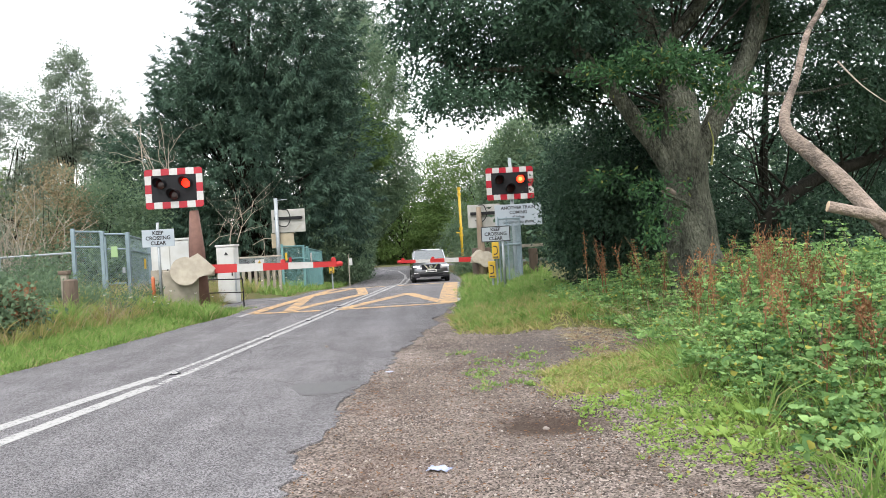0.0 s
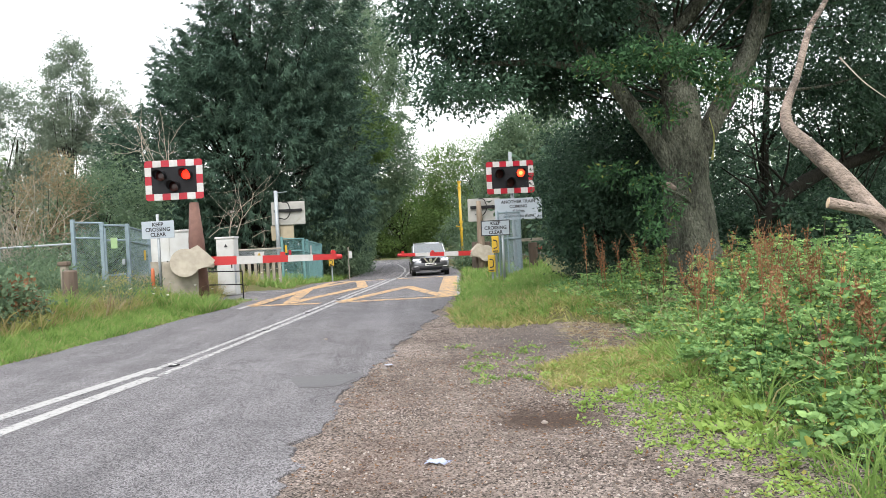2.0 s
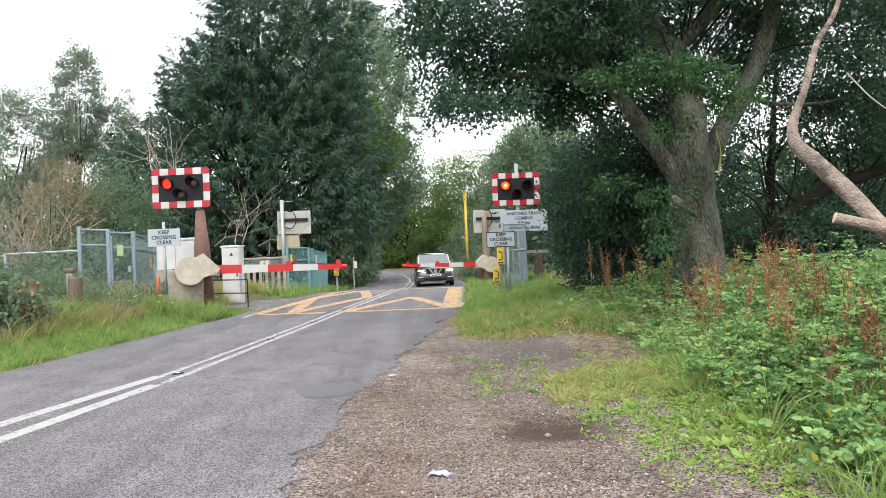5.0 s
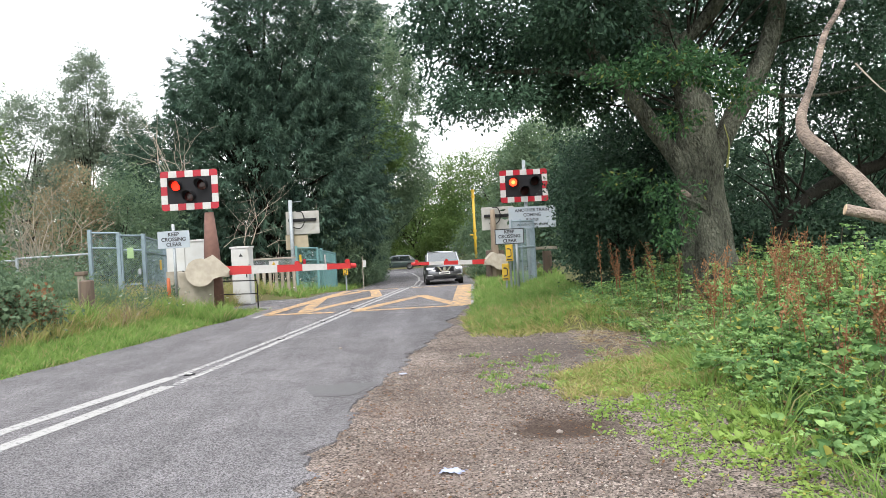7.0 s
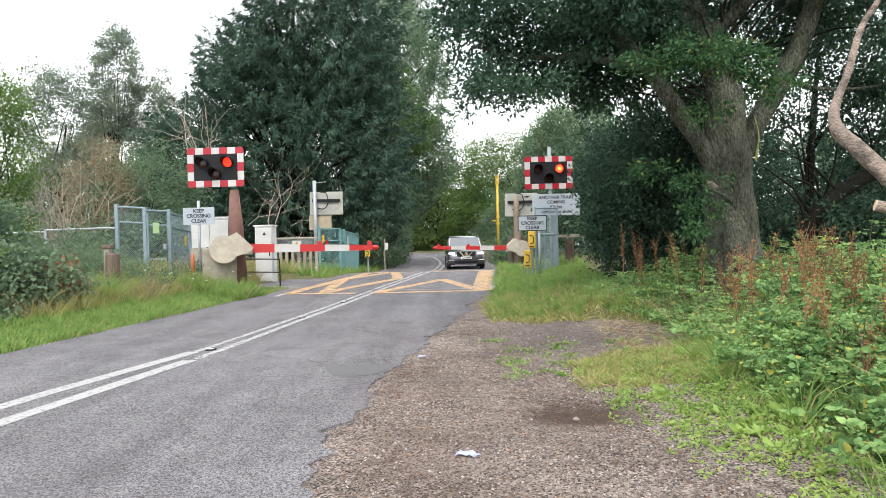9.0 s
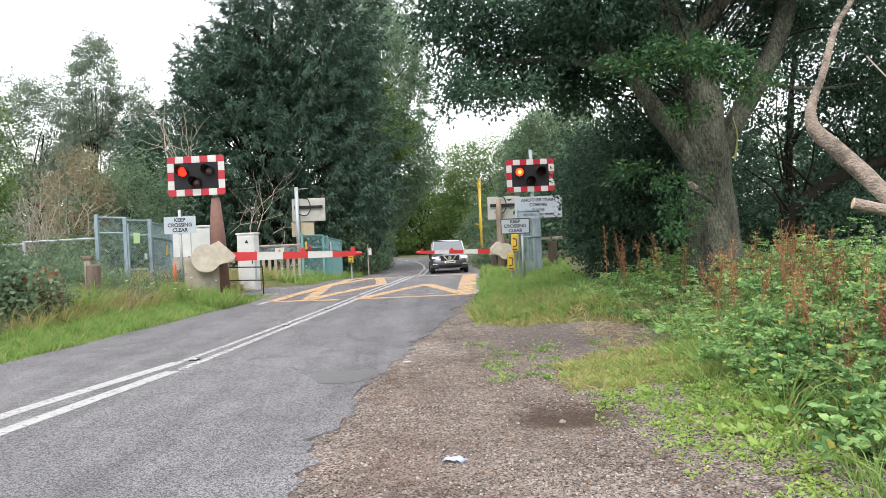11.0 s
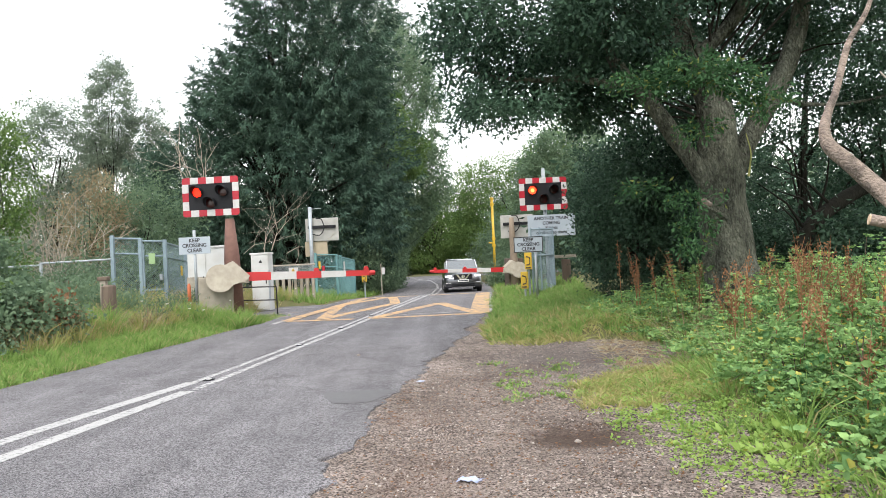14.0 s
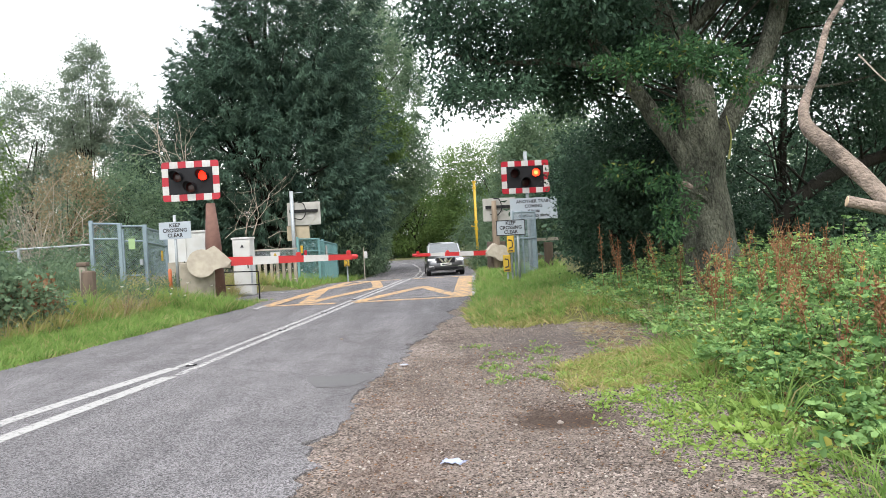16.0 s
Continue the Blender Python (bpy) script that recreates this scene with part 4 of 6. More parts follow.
st = thing("timber_stump", pose(-8.0, 17.2, 0.4), "old square brown timber post cut off on the verge", "post")
part("trunk", tube([(0, 0, -0.05), (0.02, 0, 0.5), (0.02, 0.01, 0.92), (0.02, 0.01, 0.95)], [0.17, 0.165, 0.155, 0.12], 9, wobble=0.2), M_STUMP, st)
cp = thing("concrete_post", pose(-8.42, 17.9, 0.4), "grey weathered concrete post in the grass", "post")
part("shaft", box(0, 0, 0.55, 0.14, 0.14, 1.1, 0.02), M_CONC, cp)
part("cap", box(0.0, 0, 1.1, 0.24, 0.2, 0.1, 0.03), M_STUMP, cp)
og = thing("marker_post", pose(-6.99, 19.55, 0.42), "short orange plastic marker post in the grass", "marker post")
part("shaft", tube([(0, 0, 0), (0, 0, 0.78), (0, 0, 0.84)], [0.048, 0.045, 0.025], 10), M_ORANGE, og, smooth=True)


def phone_sign(m, label, w=0.21, h=0.5, post=0.0):
    s = thing("telephone_box", m, label, "telephone box", "yellow crossing telephones")
    part("case", box(0, 0, 0, w, 0.14, h, 0.02), M_YELLOW, s)
    bm = bmesh.new()
    pts, rad = smooth_line([(-0.25 * w, -0.075, 0.26 * h), (0.2 * w, -0.075, 0.2 * h), (0.25 * w, -0.075, 0.0), (0.2 * w, -0.075, -0.18 * h), (-0.25 * w, -0.075, -0.24 * h)], [0.1 * w, 0.07 * w, 0.06 * w, 0.07 * w, 0.1 * w], 4)
    part("handset_symbol", tube(pts, rad, 6, bm), M_LETTER, s)
    part("text_bar", box(0, -0.073, -0.4 * h, w * 0.7, 0.006, h * 0.07, 0), M_LETTER, s)
    if post:
        part("post", tube([(0, 0.08, h * 0.5), (0, 0.08, -post)], 0.03, 8), M_GALV, s)
    return s


phone_sign(pose(2.02, 22.95, 1.38, 0, 0, -12), "yellow telephone box with a black handset symbol", post=1.3)
phone_sign(pose(1.87, 22.8, 0.82, 0, 0, -12), "lower yellow telephone box with a black handset symbol", post=0.75)
phone_sign(pose(-4.05, 32.0, 0.9, 0, 0, 0), "small yellow telephone sign on a thin post", 0.2, 0.32, 1.0)

lat = mesh_fence([(2.18, 23.45), (2.45, 23.5), (2.9, 23.9), (3.0, 26.0)], [2.05, 2.05, 2.05, 2.0], M_GALVBLUE, "blue-grey steel mesh cage beside the signal post", [0.3, 0.3, 0.3, 0.3], rails=(0.99, 0.6), pitch=0.05, wire=0.0045, post_r=0.022)
tp = thing("timber_post", pose(3.55, 26.0, 0.25), "short grey timber post with a rail in the hedge", "post")
part("shaft", box(0, 0, 0.55, 0.28, 0.24, 1.1, 0.02), M_STUMP, tp)
part("rail", box(-0.1, -0.05, 1.2, 0.9, 0.12, 0.1, 0.01), M_CONC, tp)
wm = thing("marker_plate", pose(-3.65, 36.0, 1.12), "small white marker plate on a thin post", "sign")
part("plate", box(0, 0, 0, 0.14, 0.02, 0.32, 0.004), M_WHITEREF, wm)
part("post", tube([(-0.1, 0.02, 0.35), (-0.1, 0.02, -1.3)], 0.025, 6), M_CONC, wm)

yp = thing("height_gauge_pole", pose(2.0, 45.0, -0.1), "tall yellow pole with insulators beside the road", "pole")
part("shaft", tube([(0, 0, 0), (0, 0, 4.95)], 0.075, 10), M_YELLOW, yp, smooth=True)
for z in (2.2, 2.6, 4.6, 4.95):
    part("collar", tube([(0, 0, z), (0, 0, z + 0.14)], 0.11, 10), M_YELLOW, yp)
part("arm", tube([(0, 0, 2.4), (-0.3, 0, 2.45)], 0.04, 6), M_YELLOW, yp)


# ---- vehicles ----
def loft(rings, bm=None):
    bm = bm or bmesh.new()
    vs = [[bm.verts.new(p) for p in r] for r in rings]
    n = len(vs[0])
    for a, b in zip(vs, vs[1:]):
        for k in range(n):
            bm.faces.new((a[k], a[(k + 1) % n], b[(k + 1) % n], b[k]))
    bm.faces.new(vs[0][::-1]), bm.faces.new(vs[-1])
    return bm


def ring_of(y, w, z0, z1, tuck=0.9, crown_=0.03):
    """A rounded section of a car body at y."""
    h = w / 2
    return [(-h * tuck, y, z0), (h * tuck, y, z0), (h * 0.99, y, z0 + 0.16 * (z1 - z0)), (h, y, z0 + 0.55 * (z1 - z0)), (h * 0.96, y, z0 + 0.86 * (z1 - z0)), (h * 0.82, y, z1), (0, y, z1 + crown_), (-h * 0.82, y, z1), (-h * 0.96, y, z0 + 0.86 * (z1 - z0)), (-h, y, z0 + 0.55 * (z1 - z0)), (-h * 0.99, y, z0 + 0.16 * (z1 - z0))]


def vehicle(name, m, L, W, H, paint, label, category, van=False, front_detail=False, rack=False):
    """A car or van facing -y, on its wheels at z = 0."""
    v = thing(name, m, label, category)
    belt, hood = (0.62 * H, 0.60 * H) if not van else (0.52 * H, 0.5 * H)
    f, r = -L / 2, L / 2
    body = [(f, 0.80, 0.36, 0.46), (f + 0.06, 0.92, 0.27, 0.47), (f + 0.28, 0.985, 0.24, hood / H * 0.96), (f + 0.75, 1.0, 0.24, hood / H), (f + 1.15, 1.0, 0.24, belt / H), (0, 1.0, 0.24, belt / H), (r - 0.5, 1.0, 0.24, belt / H), (r - 0.08, 0.96, 0.26, belt / H), (r, 0.9, 0.32, belt / H * 0.95)]
    part("body", loft([ring_of(y, W * w, z0, z1 * H) for y, w, z0, z1 in body]), paint, v, smooth=True)
    ws, re = f + (1.05 if not van else 0.75), r - (0.25 if not van else 0.04)
    top0, top1 = ws + 0.85, re - (0.55 if not van else 0.06)
    cab_rings = [(ws, 0.88, belt - 0.02, belt + 0.02), (ws + 0.42, 0.86, belt - 0.02, belt + (H - belt) * 0.55), (top0, 0.80, belt - 0.02, H - 0.05), ((top0 + top1) / 2, 0.80, belt - 0.02, H), (top1, 0.79, belt - 0.02, H - 0.05), (re, 0.86, belt - 0.02, belt + (0.04 if not van else (H - belt) * 0.9))]

    def section(y, w, z0, z1):
        h = W * w / 2
        return [(-h * 1.1, y, z0), (h * 1.1, y, z0), (h * 1.07, y, z0 + 0.2 * (z1 - z0)), (h, y, z0 + 0.85 * (z1 - z0)), (h * 0.8, y, z1), (0, y, z1 + 0.015), (-h * 0.8, y, z1), (-h, y, z0 + 0.85 * (z1 - z0)), (-h * 1.07, y, z0 + 0.2 * (z1 - z0))]

    part("cabin", loft([section(*q) for q in cab_rings]), paint, v, smooth=True)
    k = 0.80 * W / 2
    bm = bmesh.new()
    ya, yb = ws + 0.03, top0 - 0.06
    g = [(-W * 0.42, ya, belt + 0.05), (W * 0.42, ya, belt + 0.05), (k * 0.93, yb, H - 0.1), (-k * 0.93, yb, H - 0.1)]
    vs = [bm.verts.new((x, y - 0.05, z + 0.03)) for x, y, z in g] + [bm.verts.new((x, y + 0.05, z)) for x, y, z in g]
    for q in ((0, 1, 2, 3), (7, 6, 5, 4), (0, 4, 5, 1), (1, 5, 6, 2), (2, 6, 7, 3), (3, 7, 4, 0)):
        bm.faces.new([vs[i] for i in q])
    part("windscreen", bm, M_GLASS, v, "dark reflecting windscreen")
    end = (top1 + 0.05 if not van else top0 + 0.75)
    spans = [(ws + 0.62, (ws + end) / 2 + 0.2), ((ws + end) / 2 + 0.28, end)] if not van else [(ws + 0.5, end)]
    for sx in (-1, 1):
        for a, b in spans:
            o = [(a, belt + 0.06), (b, belt + 0.06), (b - 0.06, H - 0.14), (a + (0.32 if a == spans[0][0] else 0.05), H - 0.14)]
            bm = bmesh.new()
            p = [bm.verts.new((sx * (W * 0.455 - (z - belt) * 0.09 + 0.01), y, z)) for y, z in o] + [bm.verts.new((sx * (W * 0.40 - (z - belt) * 0.09), y, z)) for y, z in o]
            for q in ((0, 1, 2, 3), (7, 6, 5, 4), (0, 4, 5, 1), (1, 5, 6, 2), (2, 6, 7, 3), (3, 7, 4, 0)):
                bm.faces.new([p[i] for i in q])
            part("side_window", bm, M_GLASS, v, "dark side window")
        part("mirror", box(sx * (W / 2 + 0.03), ws + 0.55, belt + 0.08, 0.17, 0.1, 0.12, 0.03), paint, v)
        part("headlamp", box(sx * W * 0.37, f + 0.17, hood * 0.82, W * 0.17, 0.2, 0.09, 0.03, turn=(0, 0, sx * 22)), M_HEADLAMP, v, "lit headlamp")
        part("tail_lamp", box(sx * W * 0.43, r - 0.05, belt * 0.85, 0.16, 0.1, 0.22, 0.02), M_TAIL, v, "red tail lamp")
        for yc in (f + 0.86, r - 0.82):
            wh = part("wheel", tube([(sx * (W / 2 - 0.21), yc, 0.335), (sx * (W / 2 - 0.19), yc, 0.335), (sx * (W / 2 - 0.01), yc, 0.335), (sx * (W / 2 + 0.01), yc, 0.335)], [0.30, 0.335, 0.335, 0.29], 24), M_TYRE, v, smooth=False)
            part("rim", tube([(sx * (W / 2 - 0.02), yc, 0.335), (sx * (W / 2 + 0.018), yc, 0.335)], [0.23, 0.2], 16), M_CHROME, wh, "bright alloy rim")
        if front_detail:
            part("fog_lamp_trim", box(sx * W * 0.39, f + 0.04, 0.47, 0.26, 0.14, 0.05, 0.015), M_CHROME, v)
            part("pillar", tube([(sx * W * 0.425, ws + 0.0, belt + 0.06), (sx * W * 0.385, top0 - 0.05, H - 0.07)], 0.035, 6), M_CHROME, v, "pale windscreen pillar")
            part("roof_rail", tube([(sx * W * 0.36, top0 + 0.1, H - 0.01), (sx * W * 0.37, (top0 + top1) / 2, H + 0.05), (sx * W * 0.36, top1, H - 0.01)], 0.022, 6), M_CHROME, v)
    part("lower_bumper", box(0, f + 0.12, 0.3, W * 0.93, 0.28, 0.11, 0.04), M_BLACK, v, "black lower bumper")
    part("lower_grille", box(0, f - 0.02, 0.41, W * 0.6, 0.1, 0.09, 0.03), M_BLACK, v)
    part("grille", box(0, f + 0.07, hood * 0.78, W * (0.5 if front_detail else 0.4), 0.16, 0.26 if front_detail else 0.2, 0.04), M_BLACK, v)
    part("number_plate", box(0, f - 0.045, 0.57, 0.52, 0.02, 0.115, 0.004), M_PLATE, v, "white number plate")
    part("plate_bar", box(0, f - 0.058, 0.57, 0.42, 0.004, 0.05, 0), M_LETTER, v)
    part("rear_plate", box(0, r + 0.01, 0.7, 0.52, 0.02, 0.115, 0.004), M_YELLOW, v)
    part("rear_window", box(0, re - 0.06, (belt + H) / 2 + 0.02, W * 0.62, 0.06, (H - belt) * 0.5, 0.02, turn=(24 if not van else 4, 0, 0)), M_GLASS, v)
    if front_detail:
        chev = [(-0.36, 0.14), (-0.27, 0.14), (-0.1, -0.06), (0.1, -0.06), (0.27, 0.14), (0.36, 0.14), (0.14, -0.13), (-0.14, -0.13)]
        part("grille_chevron", prism([(x, z + hood * 0.78) for x, z in chev], f - 0.035, f + 0.03), M_CHROME, v, "chrome chevron on the grille")
        part("badge", tube([(0, f - 0.05, hood * 0.8), (0, f + 0.01, hood * 0.8)], 0.085, 16), M_CHROME, v)
        part("skid_plate", box(0, f + 0.03, 0.28, W * 0.6, 0.1, 0.05, 0.015), M_CHROME, v)
    if rack:
        for x in (-0.5, 0.5):
            part("roof_bar", tube([(x, top0 + 0.1, H + 0.14), (x, top1, H + 0.14)], 0.03, 6), M_GALV, v)
        for y in np.linspace(top0 + 0.2, top1 - 0.2, 6):
            part("rack_rung", tube([(-0.62, y, H + 0.12), (0.62, y, H + 0.12)], 0.025, 6), M_GALV, v)
            part("rack_foot", box(0.55, y, H + 0.05, 0.05, 0.05, 0.14, 0), M_GALV, v)
    return v


suv = vehicle("car", pose(-0.03, 38.6, -0.1, 0, 0, 3), 4.38, 1.81, 1.6, M_GREYCAR, "dark grey compact SUV waiting behind the far barrier", "car", front_detail=True)
HIDE = pose(70, 75, -0.19, 0, 0, -90)
red_car = vehicle("car", HIDE, 4.1, 1.72, 1.46, M_REDCAR, "red hatchback passing on the main road", "car")
rack_van = vehicle("van", HIDE, 5.2, 1.95, 2.15, M_WHITECAR, "white van with a roof rack passing on the main road", "van", van=True, rack=True)
green_car = vehicle("car", HIDE, 4.4, 1.76, 1.45, M_GREENCAR, "dark green car passing on the main road", "car")
small_van = vehicle("van", HIDE, 4.4, 1.8, 1.85, M_WHITECAR, "small white van passing on the main road", "van", van=True)
blue_car = vehicle("car", HIDE, 3.9, 1.7, 1.45, M_BLUECAR, "blue hatchback passing on the main road", "car")


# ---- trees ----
def tree(name, base, ells, clumps, per, spread, length, width, mat, label, category="tree", trunk_r=0.25, bark=M_BARK_SHADE, branches=24, droop=0.3, shell=0.5, squash=0.8, keep=None, top=None, plume=0.0, stray=0.7):
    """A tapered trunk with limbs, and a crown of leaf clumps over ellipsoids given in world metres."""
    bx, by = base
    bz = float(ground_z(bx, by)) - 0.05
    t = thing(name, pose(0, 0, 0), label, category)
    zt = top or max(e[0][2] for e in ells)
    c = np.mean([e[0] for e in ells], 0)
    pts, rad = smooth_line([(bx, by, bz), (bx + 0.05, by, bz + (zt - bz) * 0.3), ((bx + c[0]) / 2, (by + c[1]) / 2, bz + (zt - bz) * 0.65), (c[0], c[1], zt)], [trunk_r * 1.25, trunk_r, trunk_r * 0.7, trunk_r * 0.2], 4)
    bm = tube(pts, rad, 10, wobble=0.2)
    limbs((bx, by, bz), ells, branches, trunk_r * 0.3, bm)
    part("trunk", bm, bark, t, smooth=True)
    crown("crown", ells, clumps, per, spread, length, width, mat, t, droop, shell, squash=squash, keep=keep, plume=plume, stray=stray)
    return t


# the big dark conifer by the railway
tree("yew_tree", (-9.2, 39.8), [((-9.4, 39.8, 5.6), (5.4, 3.4, 5.4), 5), ((-7.3, 39.8, 12.4), (3.5, 3.2, 5.8), 4.4), ((-5.9, 40.3, 6.3), (2.9, 3.0, 5.8), 2.2), ((-13.2, 39.4, 4.2), (2.8, 2.6, 3.8), 1.6), ((-10.6, 39.4, 9.6), (2.2, 2.4, 2.6), 1.4)], 4800, 60, 0.22, 0.26, 0.05, M_YEW, "huge dark green yew with drooping sprays beside the crossing", trunk_r=0.5, droop=0.45, shell=0.45, squash=1.0, branches=50, plume=4.6, stray=0.4)
tree("willow_tree", (-6.0, 51), [((-4.2, 51, 5.6), (3.7, 3, 5.4), 3), ((-4.0, 52, 12.4), (3.4, 3, 4.8), 2.4)], 1600, 48, 0.36, 0.24, 0.08, M_WILLOW, "tall mid-green tree behind the crossing", trunk_r=0.3, droop=0.5, keep=lambda p: (p[:, 0] < -4.1 + 0.85 * np.clip(p[:, 2] - 1.4, 0, 9)) & ((p[:, 2] < 9) | (np.sin(p[:, 0] * 4.1 + p[:, 2] * 2.3) * np.sin(p[:, 2] * 3.7 - p[:, 0]) < 0.15)))
tree("ash_tree", (-5.2, 47.5), [((-3.0, 47.2, 8.0), (1.1, 0.9, 1.5), 2), ((-3.9, 47.2, 10.6), (1.0, 0.9, 1.3), 1)], 130, 40, 0.22, 0.2, 0.08, M_ASH, "slender tree with fresh yellow-green leaves", trunk_r=0.09, branches=10)
# This far crown is paled by the haze in its leaf colour.
tree("willow_tree", (-8.0, 62), [((-7.5, 62, 17), (6, 3, 7.5), 1)], 800, 44, 0.5, 0.26, 0.10, M_ASHHAZE, "tall pale green tree in the distance", trunk_r=0.3)
tree("roadside_bush", (-5.4, 42.5), [((-4.9, 42.0, 1.6), (1.8, 4.4, 2.2), 2), ((-4.9, 46.5, 2.2), (1.9, 3.2, 3.0), 2)], 680, 46, 0.25, 0.16, 0.065, M_WILLOW, "dense green bush hugging the far road", "bush", trunk_r=0.12, keep=lambda p: p[:, 0] < -3.15 - 0.12 * np.clip(1.2 - p[:, 2], 0, 2))
tree("ash_tree", (6.5, 57), [((6.4, 57, 5.0), (2.4, 2.6, 4.6), 2), ((8.8, 56, 6.6), (2.8, 2.6, 4.6), 2)], 620, 60, 0.38, 0.22, 0.1, M_WILLOW, "mid-green roadside tree beyond the crossing", trunk_r=0.2)
tree("ash_tree", (6.5, 88), [((6, 90, 7.0), (6.5, 3, 6.2), 2), ((13, 88, 9), (6, 3, 7.5), 2)], 620, 90, 0.6, 0.26, 0.12, M_ASH, "light green tree across the main road", trunk_r=0.3)
tree("ash_tree", (-3.0, 92), [((-3, 92, 5.2), (5.5, 3, 5.2), 2), ((-10, 91, 6.5), (5, 3, 7), 2)], 600, 90, 0.6, 0.26, 0.12, M_ASH, "light green trees across the main road", trunk_r=0.3)
tree("roadside_bush", (3.9, 50), [((3.9, 50, 1.6), (1.7, 2.2, 2.0), 1.4), ((3.3, 55, 1.6), (1.7, 2.2, 2.0), 1.2)], 360, 46, 0.26, 0.16, 0.07, M_WILLOW, "mid-green bush beside the far verge", "bush", trunk_r=0.08)
tree("roadside_bush", (2.5, 43.3), [((2.6, 43.3, 0.5), (0.95, 1.0, 1.1), 1)], 90, 44, 0.2, 0.12, 0.055, M_WILLOW, "low bush at the foot of a yellow pole", "bush", trunk_r=0.05)
tree("far_hedge", (4.5, 65), [((5.5, 65, 2.6), (4.0, 1.6, 3.0), 1), ((11, 66, 3.4), (4.5, 1.6, 3.6), 1)], 420, 70, 0.38, 0.19, 0.085, M_WILLOW, "mid-green hedge at the corner of the junction", "hedge", trunk_r=0.1)
tree("far_hedge", (-2, 97), [((-6, 97, 4.2), (9, 1.8, 5.0), 1), ((8, 97, 4.5), (9, 1.8, 5.2), 1)], 620, 110, 0.7, 0.3, 0.14, M_WILLOW, "dense mid-green trees beyond the main road", "hedge", trunk_r=0.2)
for x, w, h in ((-50, 9, 7), (-36, 8, 6), (-23, 8, 7), (22, 8, 8), (36, 9, 9), (52, 9, 8)):
    tree("far_tree", (x, 88), [((x, 88, h * 0.62), (w, 3, h * 0.7), 1)], 260, 34, 0.9, 0.6, 0.26, M_WILLOW, "rounded tree along the main road", trunk_r=0.3, branches=12)

# pale trees and scrub left of the railway; far leaf colour holds haze
tree("poplar_tree", (-28.2, 62), [((-28.0, 62, 14.5), (2.0, 2.0, 4.8), 2), ((-28.4, 62, 8.5), (2.8, 2.2, 4), 2)], 760, 48, 0.26, 0.19, 0.09, M_ASHHAZE, "tall thin pale tree against the sky", trunk_r=0.2)
tree("poplar_tree", (-25.0, 63), [((-25.0, 63, 10.2), (1.6, 1.8, 5.0), 2)], 400, 46, 0.25, 0.18, 0.085, M_ASHHAZE, "thin pale tree with an open crown", trunk_r=0.16)
tree("poplar_tree", (-34, 63), [((-33.5, 63, 11.5), (3.6, 2.6, 5.2), 2), ((-31.5, 62, 5), (5, 2.6, 4), 2)], 900, 48, 0.3, 0.2, 0.095, M_ASHHAZE, "broad pale tree behind the scrub", trunk_r=0.25)
tree("ash_tree", (-24, 55), [((-22, 55, 3.2), (5.5, 2.5, 3.6), 1)], 260, 36, 0.6, 0.34, 0.14, M_ASHHAZE, "low pale thicket beyond the railway", "bush", trunk_r=0.12)
tree("scrub_bush", (-13.2, 31.5), [((-13.0, 31.5, 2.7), (2.2, 1.8, 2.7), 1)], 260, 80, 0.3, 0.13, 0.055, M_WILLOW, "grey-green scrub behind the railway fence", "bush", trunk_r=0.08)
tree("scrub_bush", (-14.6, 30.3), [((-14.6, 30.3, 3.2), (1.3, 1.1, 2.5), 1)], 190, 56, 0.24, 0.1, 0.045, M_BROWNLEAF, "browning shrub behind the railway fence", "bush", trunk_r=0.07)
tree("scrub_bush", (-11.0, 26.5), [((-11.5, 27, 1.2), (3.2, 1.4, 1.1), 1)], 180, 44, 0.28, 0.16, 0.07, M_WILLOW, "low tangle of grey-green weeds behind a mesh fence", "bush", trunk_r=0.05)
tree("ash_tree", (-15.8, 25), [((-15.6, 25, 4.6), (1.2, 1.4, 3.0), 2), ((-15.1, 24, 1.7), (1.0, 1.2, 1.3), 1)], 220, 76, 0.3, 0.13, 0.06, M_ASH, "fresh green sapling at the railway fence", trunk_r=0.1)


def bare_twigs(name, base, spread, height, count, r, label, lean=(0, 0, 0), mat=M_TWIG):
    """Leafless branching wood: wandering stems that fork into finer twigs."""
    t = thing(name, pose(0, 0, 0), label, "dead shrub")
    bm = bmesh.new()

    def grow(p, d, length, rad, depth):
        pts, rads = [p], [rad]
        n = 5
        for k in range(n):
            d = unit(d + rng.normal(size=3) * 0.28 + np.array([0, 0, 0.04]))
            p = p + d * length / n
            pts.append(p)
            rads.append(rad * (1 - 0.75 * (k + 1) / n))
            if depth and rng.random() < 0.75:
                grow(p, unit(d + rng.normal(size=3) * 0.75), length * (0.3 + 0.3 * rng.random()), rads[-1] * 0.75, depth - 1)
        tube(pts, rads, 4, bm, caps=False)

    for _ in range(count):
        b = np.array(base) + rng.normal(size=3) * np.array([spread * 0.4, spread * 0.2, 0.05])
        d = unit(np.array([rng.normal() * spread * 0.5, rng.normal() * spread * 0.25, height]) + np.array(lean))
        grow(b, d, np.linalg.norm([height, *lean]) * (0.6 + 0.6 * rng.random()), r, 2)
    part("branch", bm, mat, t)
    return t


